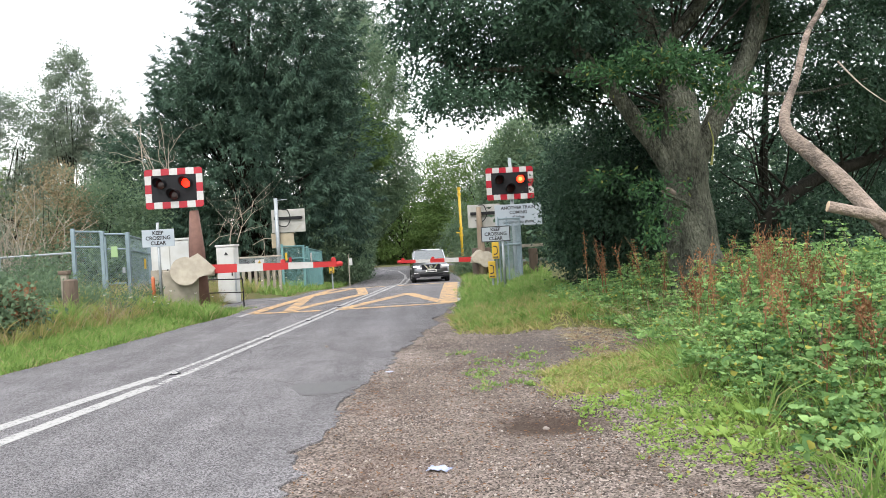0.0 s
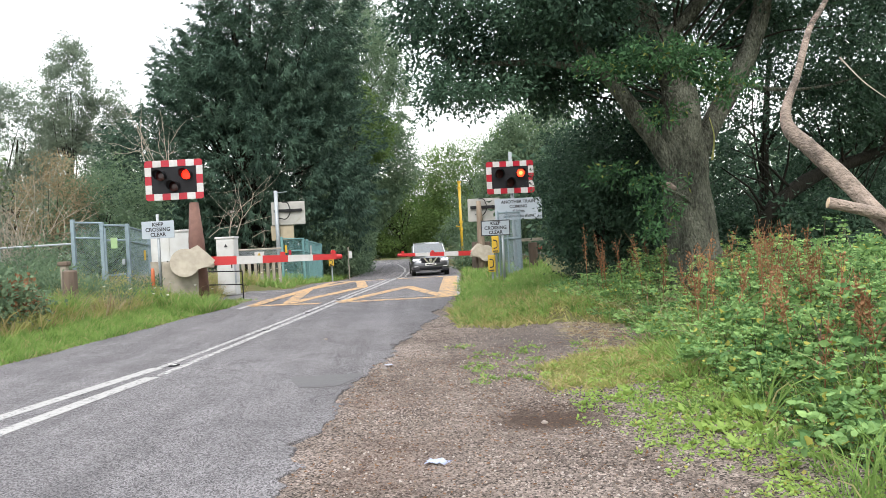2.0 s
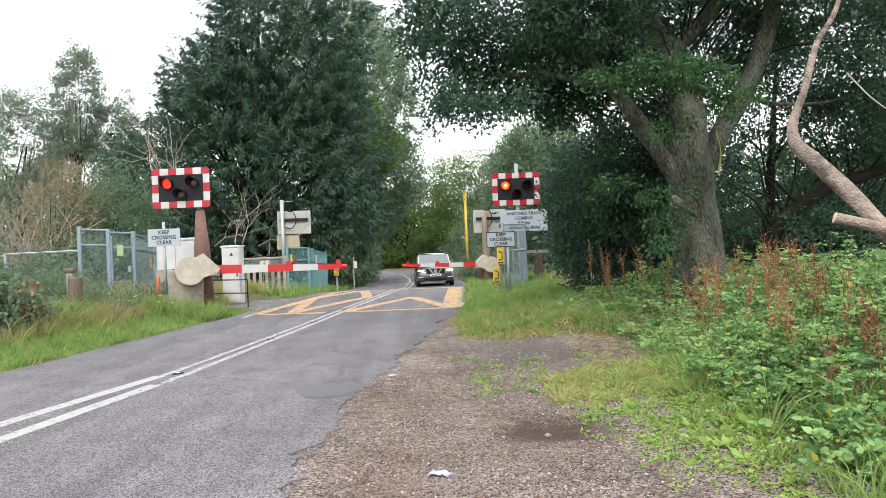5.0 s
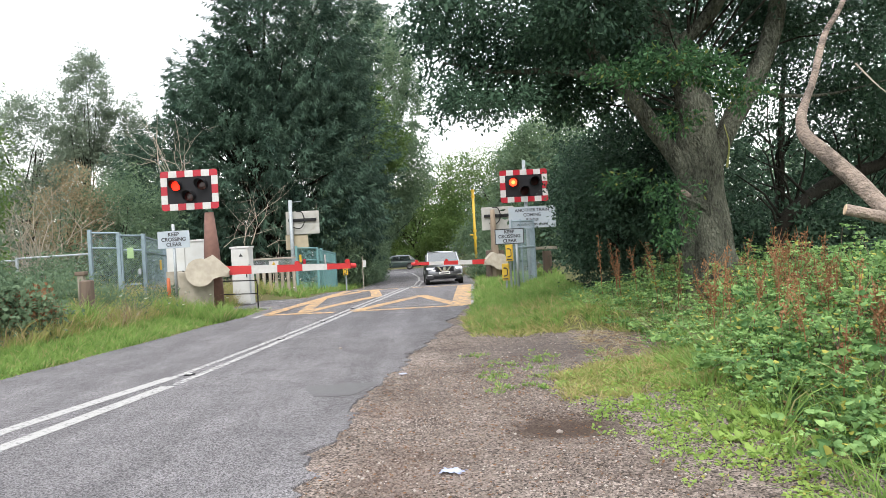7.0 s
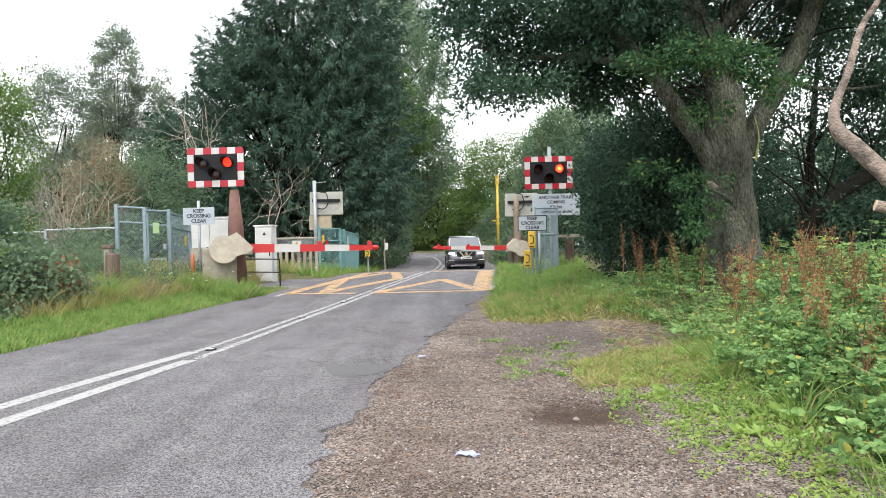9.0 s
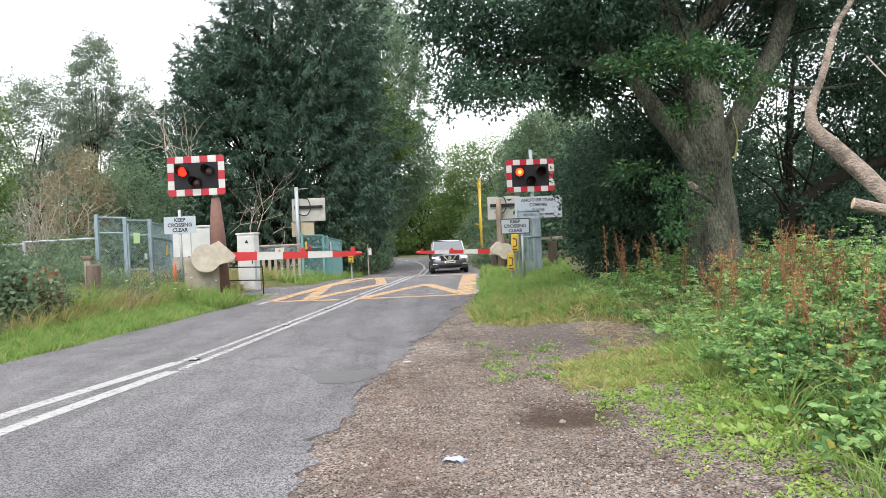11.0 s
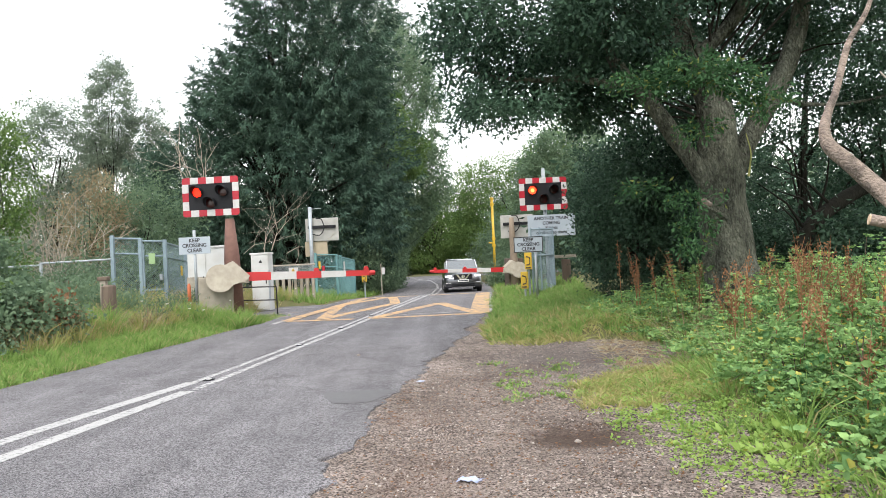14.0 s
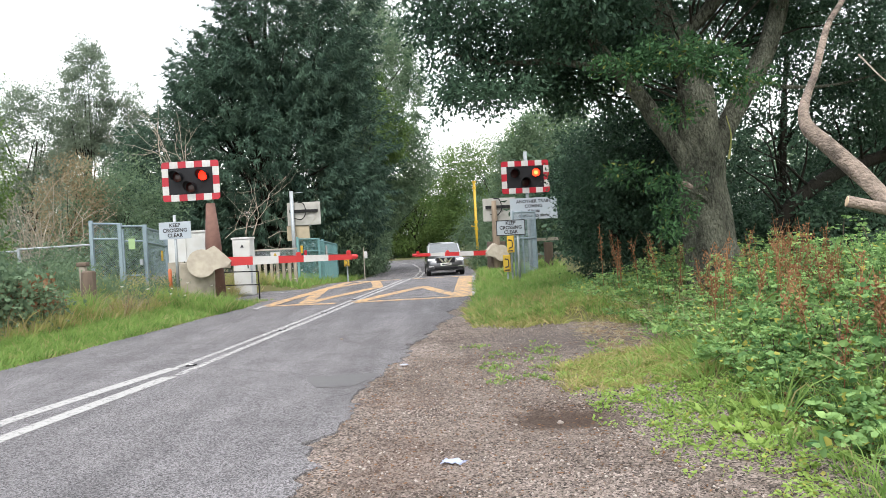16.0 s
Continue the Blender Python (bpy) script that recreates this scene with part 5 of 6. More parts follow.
bare_twigs("bare_shrub", (-15.0, 27.6, 0.4), 1.3, 3.7, 34, 0.03, "leafless pale grey twiggy shrub by the railway")
bare_twigs("dead_branches", (-9.0, 35.2, 2.3), 1.0, 1.6, 6, 0.017, "bare dead branches sticking out of the yew", (2.6, -0.3, 2.6))
bare_twigs("dead_branches", (-11.9, 34.9, 5.6), 1.3, 2.8, 7, 0.018, "bare dead branches on the flank of the yew", (-0.4, 0, 0.8))
bare_twigs("dead_branches", (-7.8, 35.5, 0.4), 0.8, 2.0, 3, 0.014, "dead branches standing below the yew", (0.3, 0, 0.4))

def thinned(holes):
    """Leaves kept, but for a share of them in rounded gaps (centre, radii, share kept)."""
    def ok(p):
        keep = np.ones(len(p), bool)
        for c, r, share in holes:
            inside = (((p - np.array(c)) / np.array(r)) ** 2).sum(1) < 1
            keep &= ~inside | (rng.random(len(p)) < share)
        return keep
    return ok


# the oak over the layby
oak = thing("oak_tree", pose(0, 0, 0), "large oak with grey fissured bark and dark leaves", "tree")
bm = bmesh.new()
OAK_BOUGHS = [
    ([(4.98, 13.95, 0.1), (4.92, 13.92, 0.7), (4.85, 13.91, 1.3), (4.79, 13.92, 1.8), (4.77, 13.92, 2.4), (4.75, 13.92, 2.9), (4.74, 13.92, 3.4), (4.7, 13.92, 4.1)], [0.66, 0.52, 0.45, 0.41, 0.385, 0.38, 0.35, 0.31]),
    ([(4.66, 13.9, 2.35), (4.37, 13.85, 2.88), (3.94, 13.8, 3.56), (3.5, 13.7, 4.2), (2.9, 13.5, 4.85), (2.6, 13.3, 5.9), (2.3, 13.1, 7.0)], [0.16, 0.155, 0.145, 0.135, 0.125, 0.1, 0.06]),
    ([(4.7, 13.92, 3.1), (4.7, 13.92, 3.7), (4.6, 13.93, 4.4), (4.2, 13.93, 5.28), (4.1, 13.93, 6.0), (4.0, 13.9, 8.0)], [0.31, 0.28, 0.26, 0.25, 0.23, 0.13]),
    ([(4.9, 13.91, 2.75), (5.12, 13.9, 3.18), (5.44, 13.9, 3.72), (5.83, 13.9, 4.37), (6.15, 13.9, 5.07), (6.35, 13.9, 5.8), (6.6, 13.8, 7.6)], [0.22, 0.195, 0.18, 0.175, 0.165, 0.15, 0.09]),
    ([(4.3, 13.9, 4.9), (4.9, 13.8, 5.4), (5.3, 13.6, 6.0), (5.6, 13.4, 7.2)], [0.13, 0.12, 0.1, 0.06]),
    ([(3.3, 13.6, 4.4), (2.2, 13.5, 4.62), (1.2, 13.5, 4.66), (0.2, 13.6, 4.9)], [0.075, 0.06, 0.045, 0.02]),
    ([(5.7, 13.9, 4.2), (6.6, 14.3, 4.1), (7.6, 14.6, 4.15), (8.8, 14.9, 4.4)], [0.045, 0.035, 0.025, 0.012]),
    ([(4.95, 13.75, 1.9), (4.5, 13.4, 2.15), (4.1, 13.2, 2.3)], [0.05, 0.035, 0.015]),
]
for k, (pts, rad) in enumerate(OAK_BOUGHS):
    p, r = smooth_line(pts, rad, 5)
    part("trunk" if k == 0 else "bough", tube(p, r, 18, wobble=0.22), M_BARK, oak, smooth=True)
OAK_ELLS = [((1.9, 13.6, 6.3), (2.5, 2.2, 1.9), 3.2), ((4.6, 15.6, 6.8), (3.0, 1.7, 2.7), 3.2), ((4.6, 12.6, 8.2), (2.6, 1.6, 1.7), 1.6), ((7.9, 15.2, 6.6), (3.0, 2.0, 2.8), 4.6), ((6.9, 12.9, 6.9), (1.5, 0.8, 1.2), 1.0), ((5.2, 12.9, 6.5), (1.2, 0.7, 0.7), 0.7), ((0.55, 13.5, 5.7), (1.0, 1.3, 1.1), 1.4), ((3.2, 15.0, 4.9), (1.8, 1.3, 1.2), 1.5), ((1.5, 14.2, 4.6), (1.5, 1.0, 0.6), 0.9), ((2.7, 12.4, 5.5), (1.2, 0.5, 0.8), 0.7)]
part("branch", limbs((4.7, 13.9, 3.4), OAK_ELLS, 26, 0.028), M_BARK_SHADE, oak)
crown("crown", OAK_ELLS, 2450, 54, 0.15, 0.09, 0.05, M_OAK, oak, 0.35, 0.3, keep=thinned([((6.9, 15.0, 4.3), (1.3, 2.5, 1.0), 0.4), ((0.3, 13.5, 6.2), (1.7, 2.5, 1.7), 0.58)]))
crown("low_sprays", [((3.75, 12.1, 4.32), (0.85, 0.4, 0.32), 3.6), ((4.3, 12.1, 4.2), (0.55, 0.35, 0.3), 2.2), ((4.95, 12.3, 3.85), (0.5, 0.35, 0.24), 1.8), ((3.0, 12.1, 4.1), (0.5, 0.3, 0.25), 1.6), ((4.0, 12.6, 3.5), (0.4, 0.3, 0.16), 0.7), ((3.3, 13.2, 2.6), (0.5, 0.3, 0.16), 0.9), ((4.0, 13.2, 2.4), (0.5, 0.3, 0.14), 0.8), ((4.15, 13.2, 1.95), (0.4, 0.3, 0.14), 0.8), ((3.9, 13.2, 1.6), (0.35, 0.3, 0.12), 0.5)], 170, 26, 0.09, 0.095, 0.038, M_OAKLIGHT, oak, 0.3, 0.2, "fresh light green leaf sprays")
crown("hanging_sprays", [((0.2, 12.0, 4.0), (0.45, 0.35, 0.3), 2), ((0.65, 12.0, 3.85), (0.45, 0.35, 0.22), 2), ((0.12, 12.0, 3.62), (0.2, 0.25, 0.22), 0.7), ((1.25, 12.0, 3.9), (0.5, 0.35, 0.2), 1.6), ((0.9, 12.1, 3.62), (0.3, 0.25, 0.1), 0.4)], 100, 20, 0.11, 0.085, 0.036, M_OAK, oak, 0.3, 0.2)
part("bracket_fungus", tube([(4.42, 13.56, 2.3), (4.28, 13.45, 2.34), (4.16, 13.4, 2.36)], [0.05, 0.075, 0.03], 8), M_DEADWOOD, oak, "pale brown bracket fungus")
p, r = smooth_line([(5.05, 13.4, 3.5), (5.1, 13.35, 3.15), (5.06, 13.4, 2.75)], [0.008, 0.012, 0.022], 5)
part("dangling_twig", tube(p, r, 5), M_DRYGRASS, oak, "yellow dangling twig")
# hedge beside the signal, and the wood on the right
tree("hawthorn_bush", (4.3, 19.4), [((4.2, 19.0, 2.0), (1.3, 1.2, 2.0), 3), ((3.85, 20.6, 2.9), (0.72, 0.9, 1.3), 1.1), ((4.7, 17.6, 3.2), (1.3, 1.1, 1.5), 2), ((6.1, 18.4, 2.5), (1.7, 1.4, 2.6), 3)], 1300, 56, 0.17, 0.08, 0.045, M_HEDGE, "dense dark hawthorn hedge crowding the signal", "hedge", trunk_r=0.1, shell=0.4, branches=30, keep=thinned([((7.3, 18.4, 3.8), (1.5, 2.4, 2.1), 0.35)]))
tree("wood_tree", (9.5, 21.5), [((9.2, 21.5, 3.6), (2.4, 1.8, 3.2), 2), ((12.2, 20.5, 6.0), (3.0, 2.2, 4.0), 3), ((8.4, 22.5, 7.0), (2.6, 2.0, 2.8), 2)], 950, 46, 0.25, 0.11, 0.06, M_OAK, "dark leafy tree at the edge of the wood", trunk_r=0.13, shell=0.35, branches=9, keep=thinned([((8.7, 21.5, 4.6), (1.9, 3.5, 2.3), 0.38)]))
tree("wood_tree", (13.5, 17.5), [((13.2, 17.5, 2.6), (2.8, 2.0, 3.0), 2), ((11.2, 15.5, 7.2), (2.6, 2.2, 2.6), 2)], 650, 44, 0.23, 0.1, 0.055, M_OAK, "dark leafy tree with hanging branches", trunk_r=0.2, shell=0.35, branches=30)
tree("wood_tree", (9, 33), [((7.5, 33, 3.0), (4.0, 2.0, 3.2), 2), ((15, 32, 2.2), (6, 2, 2.6), 2), ((24, 33, 5), (7, 2, 5), 3)], 700, 36, 0.45, 0.3, 0.14, M_HEDGE, "dark tree deep in the wood", trunk_r=0.25, shell=0.4, branches=30)
# The ellipsoid at z 4.0 is foliage added to shade the leaning trunk.
tree("hawthorn_bush", (9.5, 17.0), [((9.8, 17.2, 1.0), (3.4, 1.2, 1.1), 3), ((9.0, 16.3, 4.0), (2.2, 0.6, 0.8), 1.2), ((8.3, 16.2, 1.4), (1.0, 0.5, 0.7), 0.5)], 560, 36, 0.2, 0.12, 0.065, M_HEDGE, "low dark undergrowth below the trees", "bush", trunk_r=0.05, keep=thinned([((7.3, 16.5, 3.6), (1.3, 1.2, 1.4), 0.3)]))

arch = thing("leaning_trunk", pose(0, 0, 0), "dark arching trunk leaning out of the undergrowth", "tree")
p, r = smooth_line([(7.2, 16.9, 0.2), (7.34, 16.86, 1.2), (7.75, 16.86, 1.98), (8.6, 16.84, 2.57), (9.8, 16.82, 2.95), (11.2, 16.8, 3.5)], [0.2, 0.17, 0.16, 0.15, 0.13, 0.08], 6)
part("trunk", tube(p, r, 10, wobble=0.2), M_BARK_SHADE, arch, smooth=True)
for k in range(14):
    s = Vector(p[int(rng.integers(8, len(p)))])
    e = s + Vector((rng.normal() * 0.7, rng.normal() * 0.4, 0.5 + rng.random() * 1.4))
    part("branch", tube([s, (s + e) / 2 + Vector((0.1, 0, 0.1)), e], [0.04, 0.025, 0.01], 5), M_BARK_SHADE, arch, smooth=True)

log = thing("dead_branch", pose(0, 0, 0), "bare barkless dead branch leaning up out of brambles", "dead branch")
p, r = smooth_line([(4.9, 6.6, 0.15), (4.5, 6.75, 1.1), (4.18, 6.92, 1.55), (4.06, 7.12, 1.83), (3.81, 7.43, 2.28), (3.68, 7.6, 2.5), (3.665, 7.68, 2.68), (3.78, 7.8, 2.9), (3.93, 7.93, 3.13), (4.18, 8.13, 3.64), (4.5, 8.32, 4.05), (4.8, 8.5, 4.7)], [0.1, 0.095, 0.09, 0.084, 0.076, 0.07, 0.052, 0.04, 0.036, 0.031, 0.026, 0.018], 6)
part("limb", tube(p, r, 14, wobble=0.25), M_DEADWOOD, log, smooth=True)
p, r = smooth_line([(4.55, 6.75, 1.42), (4.12, 6.82, 1.61), (3.85, 6.88, 1.7), (3.66, 6.92, 1.755)], [0.066, 0.057, 0.053, 0.051], 4)
part("sawn_stub", tube(p, r, 14, wobble=0.08), M_DEADWOOD, log, "sawn-off side stub", smooth=True)
part("sawn_face", tube([(3.66, 6.92, 1.755), (3.652, 6.922, 1.757)], [0.049, 0.047], 14), M_CUTWOOD, log, "pale sawn end")
p, r = smooth_line([(4.42, 8.0, 3.3), (4.6, 7.9, 3.02), (4.8, 7.8, 2.8)], [0.009, 0.007, 0.004], 4)
part("twig", tube(p, r, 5), M_TWIG, log)


# ---- low plants ----
def scatter(n, xf0, xf1, y0, y1, dens=None):
    y = y0 + (y1 - y0) * rng.random(n)
    a, b = xf0(y), xf1(y)
    x = a + (b - a) * rng.random(n)
    if dens is not None:
        ok = rng.random(n) < dens(x, y)
        x, y = x[ok], y[ok]
    return x, y


def grass(name, x, y, height, width, mat, label, lean=0.35):
    k = rng.integers(0, max(len(x) // 22, 1), len(x))
    own = rng.random(len(x)) < 0.3
    off = rng.normal(size=(len(x), 2)) * 0.045
    size = (0.55 + 0.9 * rng.random(len(x)))[k]
    x, y = np.where(own, x, x[k] + off[:, 0]), np.where(own, y, y[k] + off[:, 1])
    h = height * np.where(own, 0.6, size) * (0.55 + 0.6 * rng.random(len(x)))
    pos = np.stack([x, y, ground_z(x, y) - 0.01], 1)
    ax = np.stack([rng.normal(size=len(x)) * lean + off[:, 0] * 7, rng.normal(size=len(x)) * lean + off[:, 1] * 7, np.ones(len(x))], 1)
    ax = unit(ax)
    side = unit(np.cross(ax, unit(np.stack([rng.normal(size=len(x)), rng.normal(size=len(x)), np.zeros(len(x))], 1) + 1e-3)))
    w = width * (0.7 + 0.6 * rng.random(len(x)))[:, None]
    hh = h[:, None]
    bend = np.stack([ax[:, 0], ax[:, 1], -0.25 * np.ones(len(x))], 1) * hh * 0.35
    v = np.stack([pos - side * w, pos + side * w, pos + ax * hh * 0.6 + side * w * 0.7, pos + ax * hh + bend, pos + ax * hh * 0.6 - side * w * 0.7], 1)
    return tagged(mesh_of(name, v, [(0, 1, 2, 4), (4, 2, 3)], mat), label, "grass", kind="stuff")


le2 = lambda k: (lambda y: left_edge(y) - k)
x, y = scatter(76000, le2(2.4), le2(0.02), 7, 21.4, lambda x, y: 0.25 + 0.75 * soft((left_edge(y) - x) / 0.35))
grass("verge_grass", x, y, 0.17, 0.0085, M_GRASS, "lush green grass on the bank beside the road")
off_path = lambda x, y: 1.0 - 1.0 * ((y > 20.2) & (y < 26.2) & (x > left_edge(y) - 1.6))
x, y = scatter(26000, le2(6.5), le2(1.2), 13, 27, off_path)
grass("long_grass", x[::4], y[::4], 0.62, 0.006, M_STRAW, "straw-coloured seeding grass before the fence", 0.25)
grass("long_grass", x, y, 0.46, 0.009, M_DRYGRASS, "long seeding grass and weeds before the fence", 0.25)
x, y = scatter(16000, le2(4.5), le2(0.3), 26.1, 40)
grass("verge_grass", x, y, 0.28, 0.012, M_GRASS, "green grass along the railway boundary")
x, y = scatter(62000, lambda y: gravel_edge(y) + 0.02 + 0 * y, lambda y: gravel_edge(y) + 2.6, 12.9, 24, lambda x, y: (y > 13.35 + 0.4 * np.sin(x * 3.3) + 0.25 * np.sin(x * 9.1)) * 1.0)
grass("verge_grass", x, y, 0.17, 0.009, M_GRASS, "soft green grass between layby and hedge", 0.5)
x, y = scatter(4000, lambda y: gravel_edge(y) - 0.05, lambda y: gravel_edge(y) + 2.2, 12.6, 17, lambda x, y: soft((y - 12.5 - 0.4 * np.sin(x * 3.3)) / 1.6))
grass("dry_grass", x, y, 0.2, 0.012, M_DRYGRASS, "pale dry grass at the edge of the gravel")
x, y = scatter(9000, lambda y: right_edge(y) + 0.2, lambda y: right_edge(y) + 3.0, 24, 48)
grass("verge_grass", x, y, 0.3, 0.014, M_GRASS, "bright green grass on the far verge")
x, y = scatter(13000, lambda y: gravel_edge(y) - 0.1, lambda y: gravel_edge(y) + 1.5, 7.6, 10.2)
grass("dry_grass", x, y, 0.1, 0.007, M_DRYGRASS, "yellowish grass tongue running into the gravel", 0.6)
x, y = scatter(15000, lambda y: gravel_edge(y) - 0.1, lambda y: gravel_edge(y) + 2.6, 3.2, 12.9, lambda x, y: soft((x - gravel_edge(y) - 0.15) / 1.3))
grass("verge_grass", x, y, 0.17, 0.008, M_GRASS, "green grass and seedlings below the brambles", 0.5)


def ground_leaves(name, x, y, zmax, length, width, mat, label, category, flat=0.3):
    k = rng.integers(0, max(len(x) // 9, 1), len(x))
    turn, big = rng.random(len(x)) * 6.28, (0.5 + rng.random(len(x)))[k]
    off = np.stack([np.cos(turn), np.sin(turn)], 1) * (0.03 * big * rng.random(len(x)))[:, None]
    x, y = x[k] + off[:, 0], y[k] + off[:, 1]
    pos = np.stack([x, y, ground_z(x, y) + zmax * big * 0.6 * rng.random(len(x)) ** 1.5 + 0.012], 1)
    ax = np.stack([np.cos(turn), np.sin(turn), flat + 0.35 * rng.normal(size=len(x))], 1)
    s = 0.55 + 0.8 * rng.random(len(x))
    return tagged(mesh_of(name, leaf_faces(pos, ax, length * s, width * s), FOLDED, mat), label, category, kind="stuff")


x, y = scatter(34000, lambda y: gravel_edge(y) - 0.25, lambda y: gravel_edge(y) + 2.1, 3.4, 9.6, lambda x, y: (0.06 + 0.9 * soft((x - gravel_edge(y) + 0.15) / 0.6)) * (0.35 + 0.65 * (np.sin(x * 5.1 + y * 2.3) * np.sin(y * 4.7 - x * 3.1) > -0.1)))
ground_leaves("ground_weeds", x, y, 0.07, 0.034, 0.02, M_WEED, "small bright weeds spreading over the gravel", "weeds")
cx, cy = scatter(46, lambda y: 0.35 + 0 * y, lambda y: gravel_edge(y), 8.3, 11.2)
k = rng.integers(0, len(cx), 1500)
ground_leaves("ground_weeds", cx[k] + rng.normal(size=1500) * 0.07, cy[k] + rng.normal(size=1500) * 0.09, 0.05, 0.045, 0.016, M_GRASS, "sparse weed tufts in the gravel", "weeds", 0.7)

# broad-leaved weeds in rosettes
for i in range(26):
    wy = 4.3 + 3.6 * rng.random()
    wx = float(gravel_edge(wy)) + 0.45 + 1.2 * rng.random()
    big = 1.0
    if i < 10:
        wx, wy, big = 2.1 + 0.75 * rng.random(), 5.4 + 1.1 * rng.random(), 1.25
    n = int(rng.integers(8, 15))
    a = rng.random(n) * 6.28
    pos = np.tile([wx, wy, float(ground_z(wx, wy)) - 0.005], (n, 1)) + rng.normal(size=(n, 3)) * [0.03, 0.03, 0]
    ax = np.stack([np.cos(a), np.sin(a), 0.15 + 0.75 * rng.random(n)], 1)
    w = thing("broadleaf_weed", pose(0, 0, 0), "bright green broad-leaved weed at the layby's edge", "weed", "broad-leaved weeds")
    blades = oval_leaves(pos, ax, big * (0.07 + 0.065 * rng.random(n)), big * (0.042 + 0.028 * rng.random(n)), 0.15)
    for q in range(n):
        mesh_of("leaf", blades[q:q + 1], OVAL, M_WEED, w)


def bramble_front(y):
    return np.interp(y, [2, 4.5, 5.8, 7.5, 9, 12, 15.5, 18], [3.0, 2.75, 2.75, 2.85, 3.15, 3.4, 2.8, 2.9])


def bramble_top(x, y):
    d = x - bramble_front(y)
    bumps = 0.85 + 0.28 * np.sin(x * 2.3 + y * 1.1) * np.sin(y * 1.7 - x) + 0.12 * np.sin(x * 5.5 + 1) * np.cos(y * 4.9)
    return np.interp(y, [3, 6, 9, 12, 16, 18], [0.75, 0.98, 1.05, 0.97, 0.76, 0.5]) * (0.12 + 0.88 * soft((d + 0.1) / 1.9)) * (d > -0.15) * bumps


bramble = thing("bramble_thicket", pose(0, 0, 0), "thick green bramble bank beside the layby", "bramble bush")


def arching(count, y0, y1, reach, rise, lift):
    """Arching canes: root, middle and tip of each."""
    cy = y0 + (y1 - y0) * rng.random(count) ** 1.15
    cx = bramble_front(cy) + 0.1 + 4.6 * rng.random(count) ** 1.35
    root = np.stack([cx, cy, ground_z(cx, cy)], 1)
    top = bramble_top(cx, cy)
    turn = rng.random(count) * 6.28
    out = np.stack([np.cos(turn) * reach - 0.12, np.sin(turn) * reach - 0.12, np.zeros(count)], 1)
    mid = root + out * 0.45 + np.stack([0 * top, 0 * top, top * (0.85 + rise * rng.random(count)) + lift], 1)
    tip = root + out + np.stack([0 * top, 0 * top, top * (0.35 + 0.75 * rng.random(count)) + lift * 0.8], 1)
    return root, mid, tip


def along(root, mid, tip, k, u):
    a = (1 - u)[:, None]
    return root[k] * a * a + 2 * mid[k] * a * (1 - a) + tip[k] * (1 - a) ** 2


def trifoliate(name, pos, ax, size, mat, label=""):
    """Leaves in threes on a short stalk."""
    blades = []
    for turn, k in ((-1.15, 0.85), (0.0, 1.0), (1.15, 0.85)):
        c_, s_ = math.cos(turn), math.sin(turn)
        a3 = np.stack([ax[:, 0] * c_ - ax[:, 1] * s_, ax[:, 0] * s_ + ax[:, 1] * c_, ax[:, 2]], 1)
        blades.append(oval_leaves(pos + unit(a3) * 0.012, a3, 0.062 * size * k, 0.046 * size * k, 0.14, 1.3))
    return mesh_of(name, np.concatenate(blades), OVAL, mat, bramble, label)


# small leaves inside the bank, shade put into their darker colour
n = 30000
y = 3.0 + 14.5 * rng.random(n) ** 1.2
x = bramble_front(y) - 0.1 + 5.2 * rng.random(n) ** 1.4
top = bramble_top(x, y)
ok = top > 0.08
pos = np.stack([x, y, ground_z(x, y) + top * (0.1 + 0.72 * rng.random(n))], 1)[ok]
trifoliate("inner_leaves", pos, rng.normal(size=pos.shape) * [1, 1, 0.5] - [0.3, 0.3, 0.1], 0.35 + 0.5 * rng.random(len(pos)), M_SHADELEAF, "small leaves coloured darker for shade, some of them brown")
# leaves along arching canes
CANES = arching(1350, 3.6, 16.5, 0.6, 0.5, 0.05)
k = np.repeat(np.arange(1350), 15)
u = 0.25 + 0.75 * rng.random(len(k))
pos = along(*CANES, k, u) + rng.normal(size=(len(k), 3)) * [0.035, 0.035, 0.02]
ax = np.stack([rng.normal(size=len(k)) - 0.5, rng.normal(size=len(k)) - 0.6, rng.normal(size=len(k)) * 0.4 + 0.05], 1)
big = (0.65 + 0.8 * rng.random(1350) ** 1.5)[k] * (0.6 + 0.6 * rng.random(len(k)))
trifoliate("leaves", pos, ax, big, M_BRAMBLE)
# upright shoots that stand out of the bank
SHOOTS = arching(120, 4.6, 15.5, 0.16, 0.3, 0.28)
k = np.repeat(np.arange(120), 13)
u = 0.4 + 0.6 * rng.random(len(k))
pos = along(*SHOOTS, k, u) + rng.normal(size=(len(k), 3)) * [0.04, 0.04, 0.01]
ax = np.stack([rng.normal(size=len(k)), rng.normal(size=len(k)), 0.1 + 0.25 * rng.normal(size=len(k))], 1)
trifoliate("shoot_leaves", pos, ax, 0.5 + 0.6 * rng.random(len(k)), M_BRAMBLE)
bm = bmesh.new()
for trio, count in ((CANES, 240), (SHOOTS, 120)):
    for q in range(count):
        pts = [tuple(trio[0][q] * (1 - w) ** 2 + 2 * trio[1][q] * w * (1 - w) + trio[2][q] * w * w) for w in (0, 0.25, 0.5, 0.75, 1)]
        tube(pts, [0.007, 0.006, 0.005, 0.004, 0.002], 4, bm, caps=False)
tagged(part("cane_tangle", bm, M_STUMP, bramble), kind="stuff")

